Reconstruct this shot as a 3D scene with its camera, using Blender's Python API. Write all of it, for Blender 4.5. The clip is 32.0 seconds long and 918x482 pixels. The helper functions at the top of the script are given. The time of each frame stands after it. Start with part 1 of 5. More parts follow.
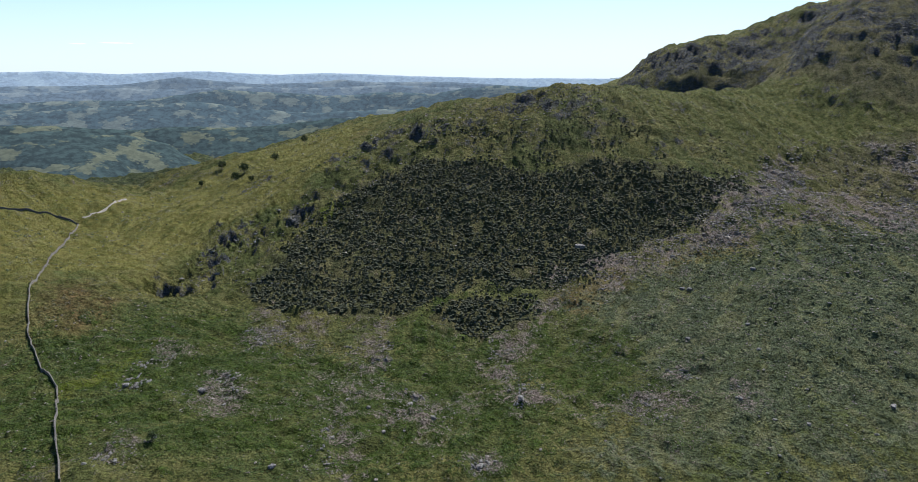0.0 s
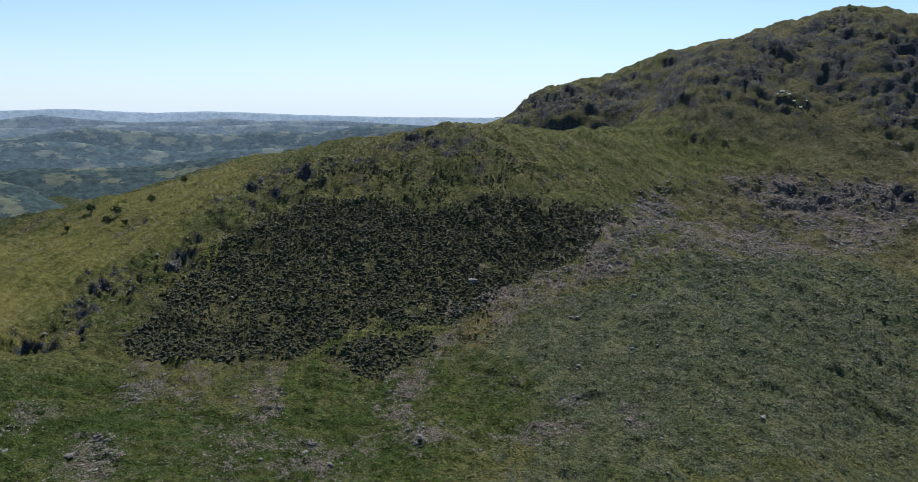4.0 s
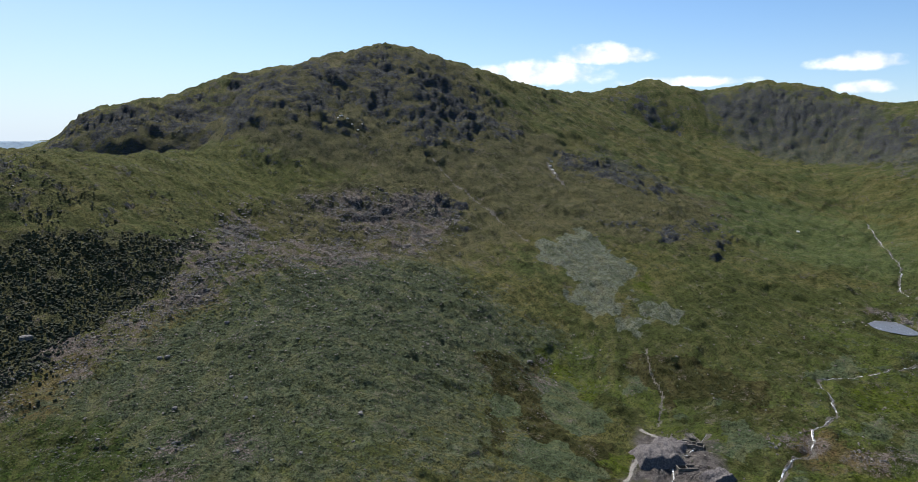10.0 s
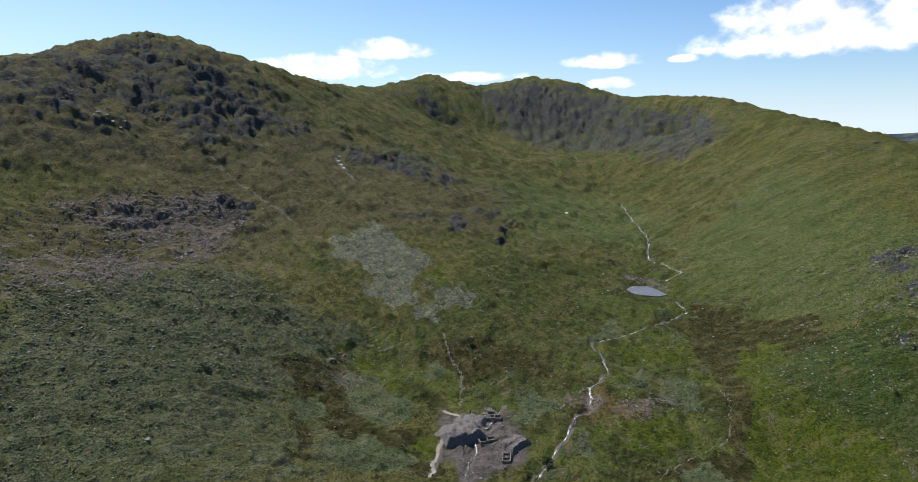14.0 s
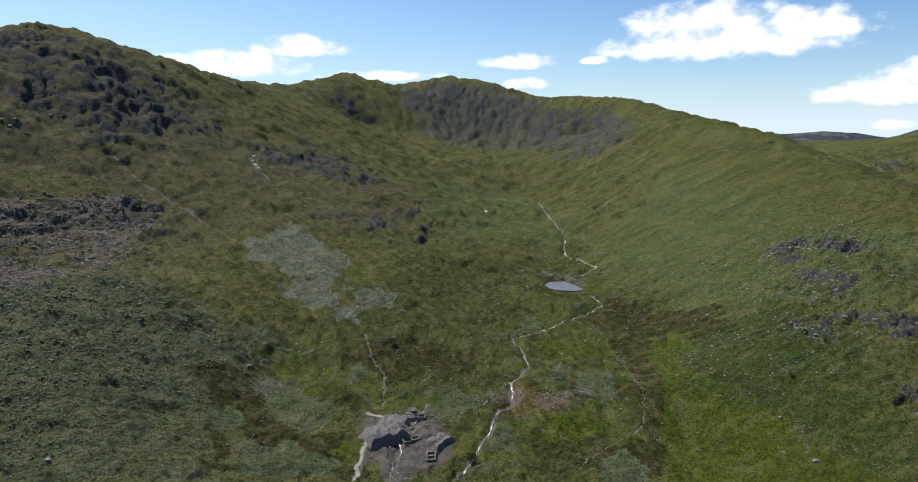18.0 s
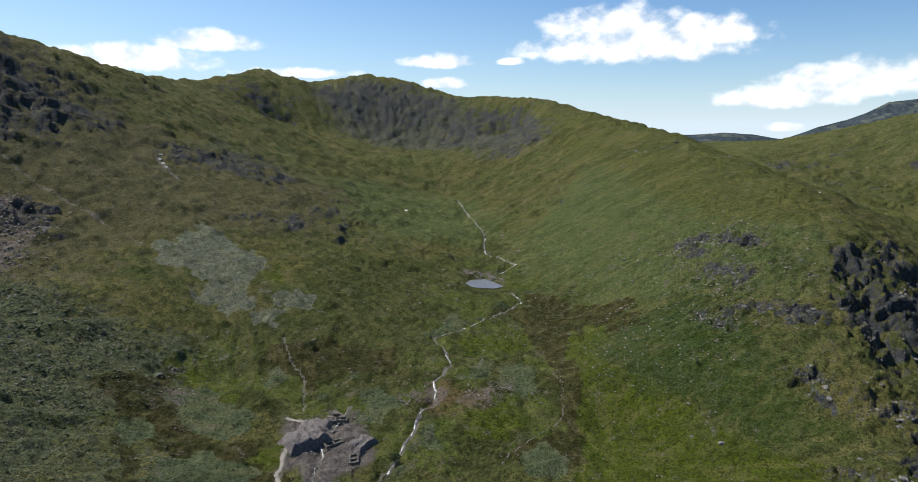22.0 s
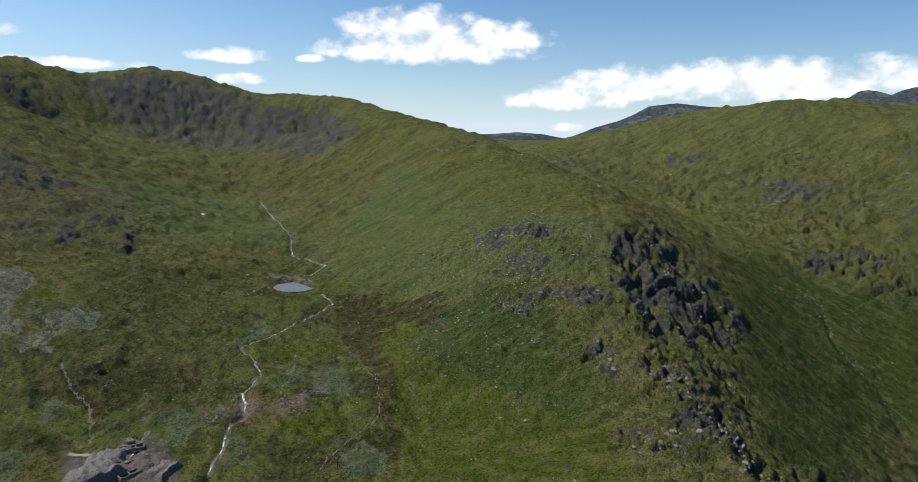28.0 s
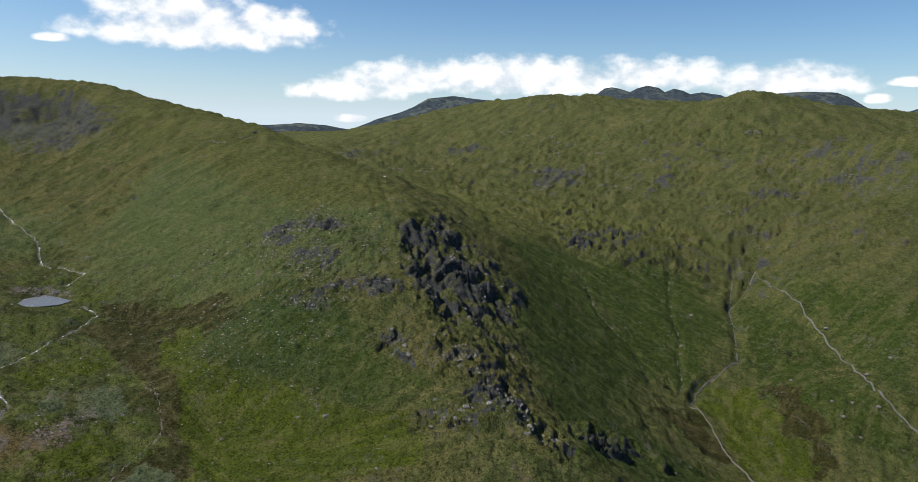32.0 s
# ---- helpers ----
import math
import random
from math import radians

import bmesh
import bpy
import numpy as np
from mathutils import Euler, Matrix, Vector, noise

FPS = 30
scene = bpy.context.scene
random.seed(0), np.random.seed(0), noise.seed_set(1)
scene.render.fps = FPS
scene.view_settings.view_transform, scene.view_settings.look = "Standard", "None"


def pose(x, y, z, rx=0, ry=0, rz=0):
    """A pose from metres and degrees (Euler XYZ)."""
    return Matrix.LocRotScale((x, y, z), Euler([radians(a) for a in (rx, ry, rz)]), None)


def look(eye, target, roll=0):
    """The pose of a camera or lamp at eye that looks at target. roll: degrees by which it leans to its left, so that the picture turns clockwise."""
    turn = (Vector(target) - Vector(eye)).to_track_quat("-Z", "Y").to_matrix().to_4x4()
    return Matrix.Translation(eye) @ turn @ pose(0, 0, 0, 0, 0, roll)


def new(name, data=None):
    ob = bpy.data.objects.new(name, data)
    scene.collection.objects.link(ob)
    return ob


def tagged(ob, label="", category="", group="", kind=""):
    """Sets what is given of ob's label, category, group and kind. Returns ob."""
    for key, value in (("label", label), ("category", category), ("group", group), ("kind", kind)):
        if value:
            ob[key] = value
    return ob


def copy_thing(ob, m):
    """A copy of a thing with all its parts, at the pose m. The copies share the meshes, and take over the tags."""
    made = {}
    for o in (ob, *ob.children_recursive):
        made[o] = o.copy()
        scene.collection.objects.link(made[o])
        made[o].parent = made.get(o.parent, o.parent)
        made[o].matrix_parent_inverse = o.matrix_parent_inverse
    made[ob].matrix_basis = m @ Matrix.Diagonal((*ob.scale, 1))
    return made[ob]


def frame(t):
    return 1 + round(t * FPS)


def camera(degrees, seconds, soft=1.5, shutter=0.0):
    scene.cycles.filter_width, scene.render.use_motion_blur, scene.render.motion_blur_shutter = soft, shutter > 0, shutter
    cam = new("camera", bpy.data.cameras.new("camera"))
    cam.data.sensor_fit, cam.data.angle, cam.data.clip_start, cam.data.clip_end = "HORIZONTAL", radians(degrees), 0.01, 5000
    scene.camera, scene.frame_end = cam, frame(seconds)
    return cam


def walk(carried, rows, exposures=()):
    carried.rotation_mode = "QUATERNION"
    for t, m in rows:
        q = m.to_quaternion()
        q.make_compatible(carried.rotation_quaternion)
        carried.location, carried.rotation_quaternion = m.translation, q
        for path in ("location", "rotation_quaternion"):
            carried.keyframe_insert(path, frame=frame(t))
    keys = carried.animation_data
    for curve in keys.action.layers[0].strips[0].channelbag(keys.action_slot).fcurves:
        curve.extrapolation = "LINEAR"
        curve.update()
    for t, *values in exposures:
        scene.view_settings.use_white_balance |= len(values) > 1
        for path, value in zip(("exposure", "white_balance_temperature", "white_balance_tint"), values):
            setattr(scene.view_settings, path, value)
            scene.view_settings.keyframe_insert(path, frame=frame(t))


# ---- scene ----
cam = camera(70.9, 32.0, soft=0.75)
PATH = [
    (0.0, pose(0, 0, 245, 75.40, -0.00, 0.00)),
    (0.5, pose(0, 0, 245, 75.81, 0.00, -1.45)),
    (1.0, pose(0, 0, 245, 76.24, 0.01, -2.60)),
    (1.5, pose(0, 0, 245, 76.67, 0.01, -3.37)),
    (2.0, pose(0, 0, 245, 77.09, 0.01, -4.02)),
    (2.5, pose(0, 0, 245, 77.49, -0.00, -4.79)),
    (4.5, pose(0, 0, 245, 79.12, -0.35, -11.93)),
    (5.0, pose(0, 0, 245, 79.53, -0.46, -14.33)),
    (5.5, pose(0, 0, 245, 79.93, -0.41, -16.70)),
    (6.0, pose(0, 0, 245, 80.27, -0.28, -18.63)),
    (6.5, pose(0, 0, 245, 80.52, -0.14, -20.98)),
    (7.0, pose(0, 0, 245, 80.69, -0.04, -23.72)),
    (7.5, pose(0, 0, 245, 80.77, -0.03, -27.23)),
    (8.0, pose(0, 0, 245, 80.78, -0.04, -31.32)),
    (8.5, pose(0, 0, 245, 80.78, -0.07, -35.32)),
    (9.0, pose(0, 0, 245, 80.76, -0.11, -39.11)),
    (9.5, pose(0, 0, 245, 80.74, -0.11, -42.57)),
    (10.0, pose(0, 0, 245, 80.74, -0.10, -45.88)),
    (10.5, pose(0, 0, 245, 80.74, -0.11, -49.40)),
    (11.0, pose(0, 0, 245, 80.73, -0.15, -52.73)),
    (11.5, pose(0, 0, 245, 80.70, -0.18, -55.57)),
    (12.0, pose(0, 0, 245, 80.67, -0.14, -58.04)),
    (12.4, pose(0, 0, 245, 80.62, 0.23, -59.54)),
    (13.0, pose(0, 0, 245, 80.12, 0.72, -63.73)),
    (13.5, pose(0, 0, 245, 80.15, 0.83, -64.04)),
    (15.5, pose(0, 0, 245, 80.08, 0.78, -67.26)),
    (16.0, pose(0, 0, 245, 80.05, 0.73, -68.23)),
    (16.5, pose(0, 0, 245, 80.03, 0.71, -69.06)),
    (17.0, pose(0, 0, 245, 80.01, 0.71, -69.91)),
    (17.5, pose(0, 0, 245, 79.99, 0.69, -70.72)),
    (18.0, pose(0, 0, 245, 79.98, 0.66, -71.55)),
    (18.5, pose(0, 0, 245, 79.96, 0.59, -72.28)),
    (19.0, pose(0, 0, 245, 79.94, 0.53, -73.10)),
    (19.5, pose(0, 0, 245, 79.92, 0.50, -73.92)),
    (20.0, pose(0, 0, 245, 79.91, 0.48, -74.84)),
    (20.5, pose(0, 0, 245, 79.89, 0.43, -75.84)),
    (21.0, pose(0, 0, 245, 79.88, 0.35, -76.86)),
    (21.5, pose(0, 0, 245, 79.87, 0.26, -77.76)),
    (22.0, pose(0, 0, 245, 79.85, 0.20, -78.63)),
    (22.5, pose(0, 0, 245, 79.84, 0.16, -79.44)),
    (23.0, pose(0, 0, 245, 79.84, 0.11, -80.42)),
    (23.5, pose(0, 0, 245, 79.82, 0.04, -81.50)),
    (24.0, pose(0, 0, 245, 79.81, -0.00, -82.92)),
    (24.5, pose(0, 0, 245, 79.79, -0.02, -84.28)),
    (25.0, pose(0, 0, 245, 79.79, -0.05, -85.78)),
    (25.5, pose(0, 0, 245, 79.78, -0.11, -87.18)),
    (27.5, pose(0, 0, 245, 79.77, -0.19, -93.69)),
    (28.0, pose(0, 0, 245, 79.76, -0.26, -95.67)),
    (28.5, pose(0, 0, 245, 79.75, -0.33, -97.71)),
    (29.0, pose(0, 0, 245, 79.76, -0.39, -100.12)),
    (29.5, pose(0, 0, 245, 79.79, -0.46, -102.39)),
    (30.0, pose(0, 0, 245, 79.81, -0.52, -104.82)),
    (30.5, pose(0, 0, 245, 79.79, -0.58, -107.11)),
    (31.0, pose(0, 0, 245, 79.68, -0.61, -109.64)),
    (31.5, pose(0, 0, 245, 79.45, -0.62, -112.01)),
    (32.0, pose(0, 0, 245, 79.14, -0.68, -114.43)),
]

EXPOSURES = [(0.0, 0.86, 6200, 11), (2.5, 0.72, 6150, 11), (5.0, 0.63, 6230, 11), (9.0, 0.62, 6280, 11), (12.4, 0.68, 6350, 12), (13.0, 0.70, 6400, 12), (19.0, 0.64, 6450, 11), (25.0, 0.56, 6480, 10), (32.0, 0.46, 6500, 10)]
walk(cam, PATH, EXPOSURES)

# ---- sky and sun ----
SUN_TURN, SUN_HEIGHT = 22.0, 50.0
world = bpy.data.worlds.new("sky")
scene.world = world
world.use_nodes = True
wn, wl = world.node_tree.nodes, world.node_tree.links
wn.clear()
sky = wn.new("ShaderNodeTexSky")
sky.sky_type, sky.sun_disc = "NISHITA", False
sky.sun_elevation, sky.sun_rotation = radians(SUN_HEIGHT), radians(SUN_TURN)
sky.altitude, sky.air_density, sky.dust_density, sky.ozone_density = 500, 1.0, 0.3, 3.0
back = wn.new("ShaderNodeBackground")
back.inputs["Strength"].default_value = 0.082
wout = wn.new("ShaderNodeOutputWorld")


def wmath(op, a, b=0.0, c=0.0):
    n = wn.new("ShaderNodeMath")
    n.operation = op
    for socket, v in zip(n.inputs, (a, b, c)):
        if isinstance(v, bpy.types.NodeSocket):
            wl.new(v, socket)
        else:
            socket.default_value = v
    return n.outputs[0]


def wmix(fac, a, b):
    n = wn.new("ShaderNodeMix")
    n.data_type = "RGBA"
    for socket, v in ((n.inputs[0], fac), (n.inputs[6], a), (n.inputs[7], b)):
        if isinstance(v, bpy.types.NodeSocket):
            wl.new(v, socket)
        else:
            socket.default_value = v
    return n.outputs[2]


# clouds: bearing and height of the middle, half length, half height, all in degrees
CLOUDS = [
    (52.7, 5.0, 4.8, 1.18),
    (58.2, 6.5, 3.6, 0.92),
    (64.9, 4.3, 4.5, 0.48),
    (77.0, 5.3, 2.9, 0.77),
    (77.4, 3.5, 1.8, 0.59),
    (93.2, 6.2, 8.3, 1.78),
    (91.5, 8.0, 5.2, 1.50),
    (98.6, 6.9, 4.3, 1.53),
    (83.2, 5.3, 1.0, 0.38),
    (104.7, 1.9, 4.5, 1.07),
    (109.7, 3.0, 5.6, 1.5),
    (120.2, 3.1, 9.3, 1.9),
    (130.9, 3.3, 5.4, 1.6),
    (140.2, 2.8, 5.5, 1.5),
    (105.1, -0.3, 1.4, 0.40),
    (146.9, 1.6, 0.8, 0.42),
    (148.9, 2.8, 1.4, 0.41),
    (-29.6, 2.1, 0.5, 0.06),
    (-26.9, 2.2, 1.0, 0.06),
]
way_up = wn.new("ShaderNodeTexCoord").outputs["Generated"]
parts_of = wn.new("ShaderNodeSeparateXYZ")
wl.new(way_up, parts_of.inputs[0])
bearing = wmath("MULTIPLY", wmath("ARCTAN2", parts_of.outputs[0], parts_of.outputs[1]), 180 / math.pi)
rise = wmath("MULTIPLY", wmath("ARCSINE", parts_of.outputs[2]), 180 / math.pi)
flat = wn.new("ShaderNodeCombineXYZ")
wl.new(wmath("MULTIPLY", bearing, 0.7), flat.inputs[0]), wl.new(rise, flat.inputs[1])
puffs = wn.new("ShaderNodeTexNoise")
puffs.inputs["Scale"].default_value, puffs.inputs["Detail"].default_value, puffs.inputs["Roughness"].default_value = 0.62, 7.0, 0.52
wl.new(flat.outputs[0], puffs.inputs["Vector"])
body = -9.0
for turn, up, half, tall in CLOUDS:
    u = wmath("DIVIDE", wmath("SUBTRACT", bearing, turn), half)
    v = wmath("DIVIDE", wmath("SUBTRACT", rise, up), tall)
    v = wmath("MAXIMUM", v, wmath("MULTIPLY", v, -1.8))
    e = wmath("SUBTRACT", 1.0, wmath("ADD", wmath("MULTIPLY", u, u), wmath("MULTIPLY", v, v)))
    body = wmath("MAXIMUM", body, e)
body = wmath("ADD", wmath("MAXIMUM", body, -2.0), wmath("MULTIPLY", wmath("SUBTRACT", puffs.outputs["Fac"], 0.5), 3.8))
dense = wn.new("ShaderNodeMapRange")
dense.interpolation_type = "SMOOTHSTEP"
dense.inputs[1].default_value, dense.inputs[2].default_value = -0.70, 0.85
wl.new(body, dense.inputs[0])
# paler low down and on the sun's side
thin = wmath("ADD", 0.10, wmath("MULTIPLY", wmath("MINIMUM", wmath("ABSOLUTE", wmath("SUBTRACT", bearing, 10.0)), 130.0), 0.0019))
milky = wmath("MULTIPLY", wmath("POWER", 2.718, wmath("MULTIPLY", wmath("MULTIPLY", wmath("MAXIMUM", rise, 0.0), thin), -1.0)), 0.9)
side = wn.new("ShaderNodeMapRange")
side.inputs[1].default_value, side.inputs[2].default_value = 0.0, 95.0
wl.new(bearing, side.inputs[0])
hue = wn.new("ShaderNodeMix")
hue.data_type, hue.blend_type = "RGBA", "MULTIPLY"
hue.inputs[0].default_value = 1.0
wl.new(sky.outputs[0], hue.inputs[6])
wl.new(wmix(side.outputs[0], (0.88, 1.0, 1.06, 1), (0.58, 0.79, 0.96, 1)), hue.inputs[7])
airy = wmix(milky, hue.outputs[2], wmix(side.outputs[0], (5.8, 6.6, 7.4, 1), (6.2, 7.3, 8.2, 1)))
lit = wn.new("ShaderNodeMapRange")
lit.interpolation_type = "SMOOTHSTEP"
lit.inputs[1].default_value, lit.inputs[2].default_value = 0.36, 0.60
wl.new(puffs.outputs["Fac"], lit.inputs[0])
shade = wmix(lit.outputs[0], (7.2, 7.7, 8.3, 1), (9.7, 9.8, 9.8, 1))
airy = wmix(wmath("MULTIPLY", dense.outputs[0], 0.97), airy, shade)
wl.new(airy, back.inputs["Color"])
wl.new(back.outputs[0], wout.inputs["Surface"])

sun = new("sun", bpy.data.lights.new("sun", "SUN"))
sun.data.energy, sun.data.angle, sun.data.color = 5.0, radians(0.53), (1.0, 0.95, 0.88)
toward = Vector((math.sin(radians(SUN_TURN)) * math.cos(radians(SUN_HEIGHT)), math.cos(radians(SUN_TURN)) * math.cos(radians(SUN_HEIGHT)), math.sin(radians(SUN_HEIGHT))))
sun.matrix_world = look(toward * 2000, (0, 0, 0))


# ---- lie of the land: ridges, becks and slopes in metres (x, y, height) ----
RIDGES = [
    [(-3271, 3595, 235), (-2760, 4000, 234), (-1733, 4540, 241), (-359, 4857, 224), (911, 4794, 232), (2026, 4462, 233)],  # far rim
    [(-619, 653, 138), (-496, 691, 136), (-469, 709, 135), (-423, 714, 122), (-380, 726, 116)],  # left brow
    [(-358, 804, 102), (-310, 877, 136), (-263, 923, 140), (-201, 1000, 161), (-142, 1141, 173)],  # ridge green
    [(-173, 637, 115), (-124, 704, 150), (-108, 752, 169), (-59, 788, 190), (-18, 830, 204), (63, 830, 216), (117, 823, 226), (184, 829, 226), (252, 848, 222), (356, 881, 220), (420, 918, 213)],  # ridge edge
    [(344, 1460, 224), (417, 1482, 281), (511, 1495, 309), (597, 1506, 318), (735, 1477, 375), (841, 1408, 407)],  # mount back
    [(441, 986, 220), (532, 1020, 278), (599, 1062, 327), (701, 1130, 373), (817, 1173, 404), (922, 1132, 432), (990, 1113, 434), (1159, 1103, 414), (1339, 1127, 386), (1672, 1186, 375)],  # mount nose
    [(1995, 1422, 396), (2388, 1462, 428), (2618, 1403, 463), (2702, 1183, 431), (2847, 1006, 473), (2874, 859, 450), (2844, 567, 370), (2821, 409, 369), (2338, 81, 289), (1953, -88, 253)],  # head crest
    [(1935, -46, 261), (1749, -151, 234), (1522, -215, 208), (1285, -266, 177), (1122, -295, 151), (973, -304, 136), (838, -336, 117), (715, -266, 83), (604, -239, 59), (511, -228, 42), (423, -227, 31), (357, -230, 30)],  # spur
    [(1106, -1534, 188), (1017, -1575, 223), (932, -1586, 218), (783, -1596, 217)],  # north shoulder
    [(2600, -799, 166), (2779, -1019, 235), (2907, -1131, 252), (2995, -1236, 270), (2943, -1354, 299), (2867, -1510, 330), (2707, -1550, 325), (2523, -1548, 347), (2508, -1646, 339), (2532, -1822, 351), (2215, -1963, 293), (1974, -1986, 299), (1856, -1966, 332), (1805, -1960, 352), (1755, -1972, 357), (1710, -1980, 346), (1635, -1970, 311), (1498, -1976, 267)],  # north skyline
    [(4666, -560, 131), (4619, -869, 145), (4538, -1223, 115), (3580, -3045, 301), (2998, -3620, 308), (2738, -3820, 292), (2443, -4132, 279), (2127, -4303, 282)],  # far north
]
BECKS = [
    [(400, 156, -6), (454, 135, -1), (535, 131, 3), (620, 132, 6), (683, 169, 10), (807, 88, 15), (887, 148, 22), (1086, 170, 40), (1305, 235, 56), (1611, 349, 82)],  # beck
    [(482, -589, -150), (603, -620, -128), (673, -772, -100), (879, -1013, -62), (948, -1163, 22), (1184, -1431, 122)],  # north beck
]
SLOPES = [
    [(-397, 807, 96), (-379, 727, 102), (-383, 633, 100)],  # left pass
    [(-397, 552, 99), (-407, 413, 82), (-309, 560, 87), (-246, 412, 79), (-266, 582, 88)],  # left hollow
    [(-311, 442, 88), (-280, 390, 82), (-227, 330, 76), (-174, 245, 74), (-268, 269, 69)],  # wall foot
    [(-235, 508, 81), (-213, 561, 89), (-170, 518, 81)],  # crag foot
    [(-164, 483, 73), (-103, 479, 70), (-39, 478, 68), (-44, 558, 93), (10, 650, 135), (77, 736, 187), (87, 553, 87), (129, 647, 134), (174, 585, 98), (281, 738, 164), (423, 862, 192)],  # ridge face
    [(-155, 358, 65), (-85, 381, 57), (6, 395, 56), (104, 397, 61), (211, 420, 73), (-126, 250, 71), (-51, 265, 61), (33, 273, 57), (135, 279, 55), (219, 298, 55), (276, 393, 70), (375, 531, 92)],  # ridge base
    [(443, 1275, 215), (520, 1160, 205), (590, 1190, 245), (660, 1215, 292), (735, 1240, 347), (660, 1330, 300), (464, 1052, 212)],  # mount gully
    [(726, 1005, 303), (495, 869, 188), (576, 830, 174), (383, 736, 135), (497, 690, 112), (584, 659, 107), (716, 809, 181), (948, 947, 312), (1111, 932, 313), (1029, 745, 195), (1123, 655, 166), (1108, 533, 125), (1367, 832, 235), (846, 703, 152), (731, 606, 107), (964, 416, 85)],  # mount face
    [(243, 538, 91), (301, 436, 78), (245, 341, 61), (165, 297, 58), (438, 395, 41), (467, 508, 79), (252, 271, 44), (676, 465, 70), (609, 345, 29), (790, 315, 47)],  # mount base
    [(460, 222, 1), (524, 372, 14), (370, 226, 3), (398, 332, 16), (610, 251, 10), (639, 27, 4), (795, 7, 14), (532, -42, -6), (480, 37, -8)],  # valley floor
    [(2238, 718, 154), (1257, 493, 110), (2393, 523, 153), (2483, 291, 172)],  # valley head
    [(2238, 1115, 223), (2461, 839, 218), (2508, 687, 205), (2423, 365, 205)],  # head foot
    [(1660, 110, 164), (1281, 40, 117), (1180, 145, 52), (884, -169, 106), (790, -128, 78), (764, -59, 41), (610, -13, 12), (582, -96, 26), (483, -128, 7), (548, 15, -1), (466, 36, -8), (456, -100, -1), (451, -169, 18)],  # spur flank
    [(726, -532, -47), (928, -553, 21), (611, -452, -55), (432, -323, -32), (1253, -624, 48), (617, -331, 20), (445, -288, -6)],  # spur back
    [(432, -696, -148), (391, -747, -145), (517, -703, -130), (428, -800, -112), (591, -887, -88), (882, -1046, -48), (1021, -883, 3), (1217, -877, 3), (1413, -750, 39), (1782, -690, 60), (1936, -603, 66)],  # north floor
    [(1862, -1095, 102), (1415, -1111, 43), (1646, -1520, 188), (1205, -1414, 114), (957, -1348, 73), (711, -1148, 34), (891, -774, -44), (722, -1008, -22), (492, -813, -91), (563, -1003, -20), (1180, -1158, 35), (2132, -915, 108)],  # north slope
    [(-996, 836, 60), (-735, 1011, 60), (-587, 1104, 55), (-462, 1269, 50), (-363, 1455, 40), (-1344, 1344, 40), (-950, 1645, 20), (-518, 1932, 20), (-192, 2192, 20), (-2121, 2121, 60), (-1268, 2719, 60), (-418, 2971, 60), (261, 2989, 60)],  # low country
    [(174, 1238, 60), (445, 1222, 90), (-52, 1499, 0), (1035, 1593, 220), (1539, 1709, 220), (2128, 1662, 250), (3090, 1643, 200), (3381, 906, 180), (3198, 112, 120), (2884, -303, 90), (2200, -420, 120), (1640, -480, 75), (3665, 1334, 150), (2598, 1500, 260), (2057, 2451, 100), (1099, 2356, 40), (2000, 3464, 120), (3294, 2764, 120), (4511, 1642, 120), (4800, 0, 120), (1450, -560, 42), (650, 1785, 60), (499, 2348, 20)],  # hidden
    [(0, -500, -40), (-500, 0, 0), (-433, 250, 10), (300, -520, -150), (-693, -400, -60), (0, -1500, -60), (-1500, 0, 20), (1000, -1732, 80), (-1607, -1915, -30), (-2349, 855, -20), (0, -4800, 60), (-3394, -3394, 60), (-4800, 0, 120), (-4157, 2400, 200), (2400, -4157, 200), (0, 0, 55), (125, -217, 0), (0, -150, 40), (-200, 0, 40)],  # behind
]


def along(points, step):
    """A line's points, with more put between them."""
    p = np.array(points, float)
    out = [p[:1]]
    for a, b in zip(p[:-1], p[1:]):
        n = max(1, int(np.hypot(*(b - a)[:2]) / step))
        out.append(a + (b - a) * (np.arange(1, n + 1) / n)[:, None])
    return np.concatenate(out)


def lattice(ix, iy, seed):
    h = (ix.astype(np.int64) * 374761393 + iy.astype(np.int64) * 668265263 + seed * 974711) & 0xFFFFFFFF
    h = ((h ^ (h >> 13)) * 1274126177) & 0xFFFFFFFF
    return ((h ^ (h >> 16)) & 0xFFFF) / 32767.5 - 1.0


def vnoise(x, y, seed=0):
    """Smooth noise from -1 to 1, one lump a unit."""
    ix, iy = np.floor(x), np.floor(y)
    fx, fy = x - ix, y - iy
    fx, fy = fx * fx * fx * (fx * (fx * 6 - 15) + 10), fy * fy * fy * (fy * (fy * 6 - 15) + 10)
    a, b = lattice(ix, iy, seed), lattice(ix + 1, iy, seed)
    c, d = lattice(ix, iy + 1, seed), lattice(ix + 1, iy + 1, seed)
    return (a + (b - a) * fx) * (1 - fy) + (c + (d - c) * fx) * fy


def fbm(x, y, size, octaves=4, seed=0, gain=0.5):
    total, amp = 0.0, 1.0
    for k in range(octaves):
        c, s = math.cos(0.7 * k + 0.3), math.sin(0.7 * k + 0.3)
        total = total + amp * vnoise((c * x - s * y) / size, (s * x + c * y) / size, seed + 17 * k)
        amp, size = amp * gain, size * 0.47
    return total


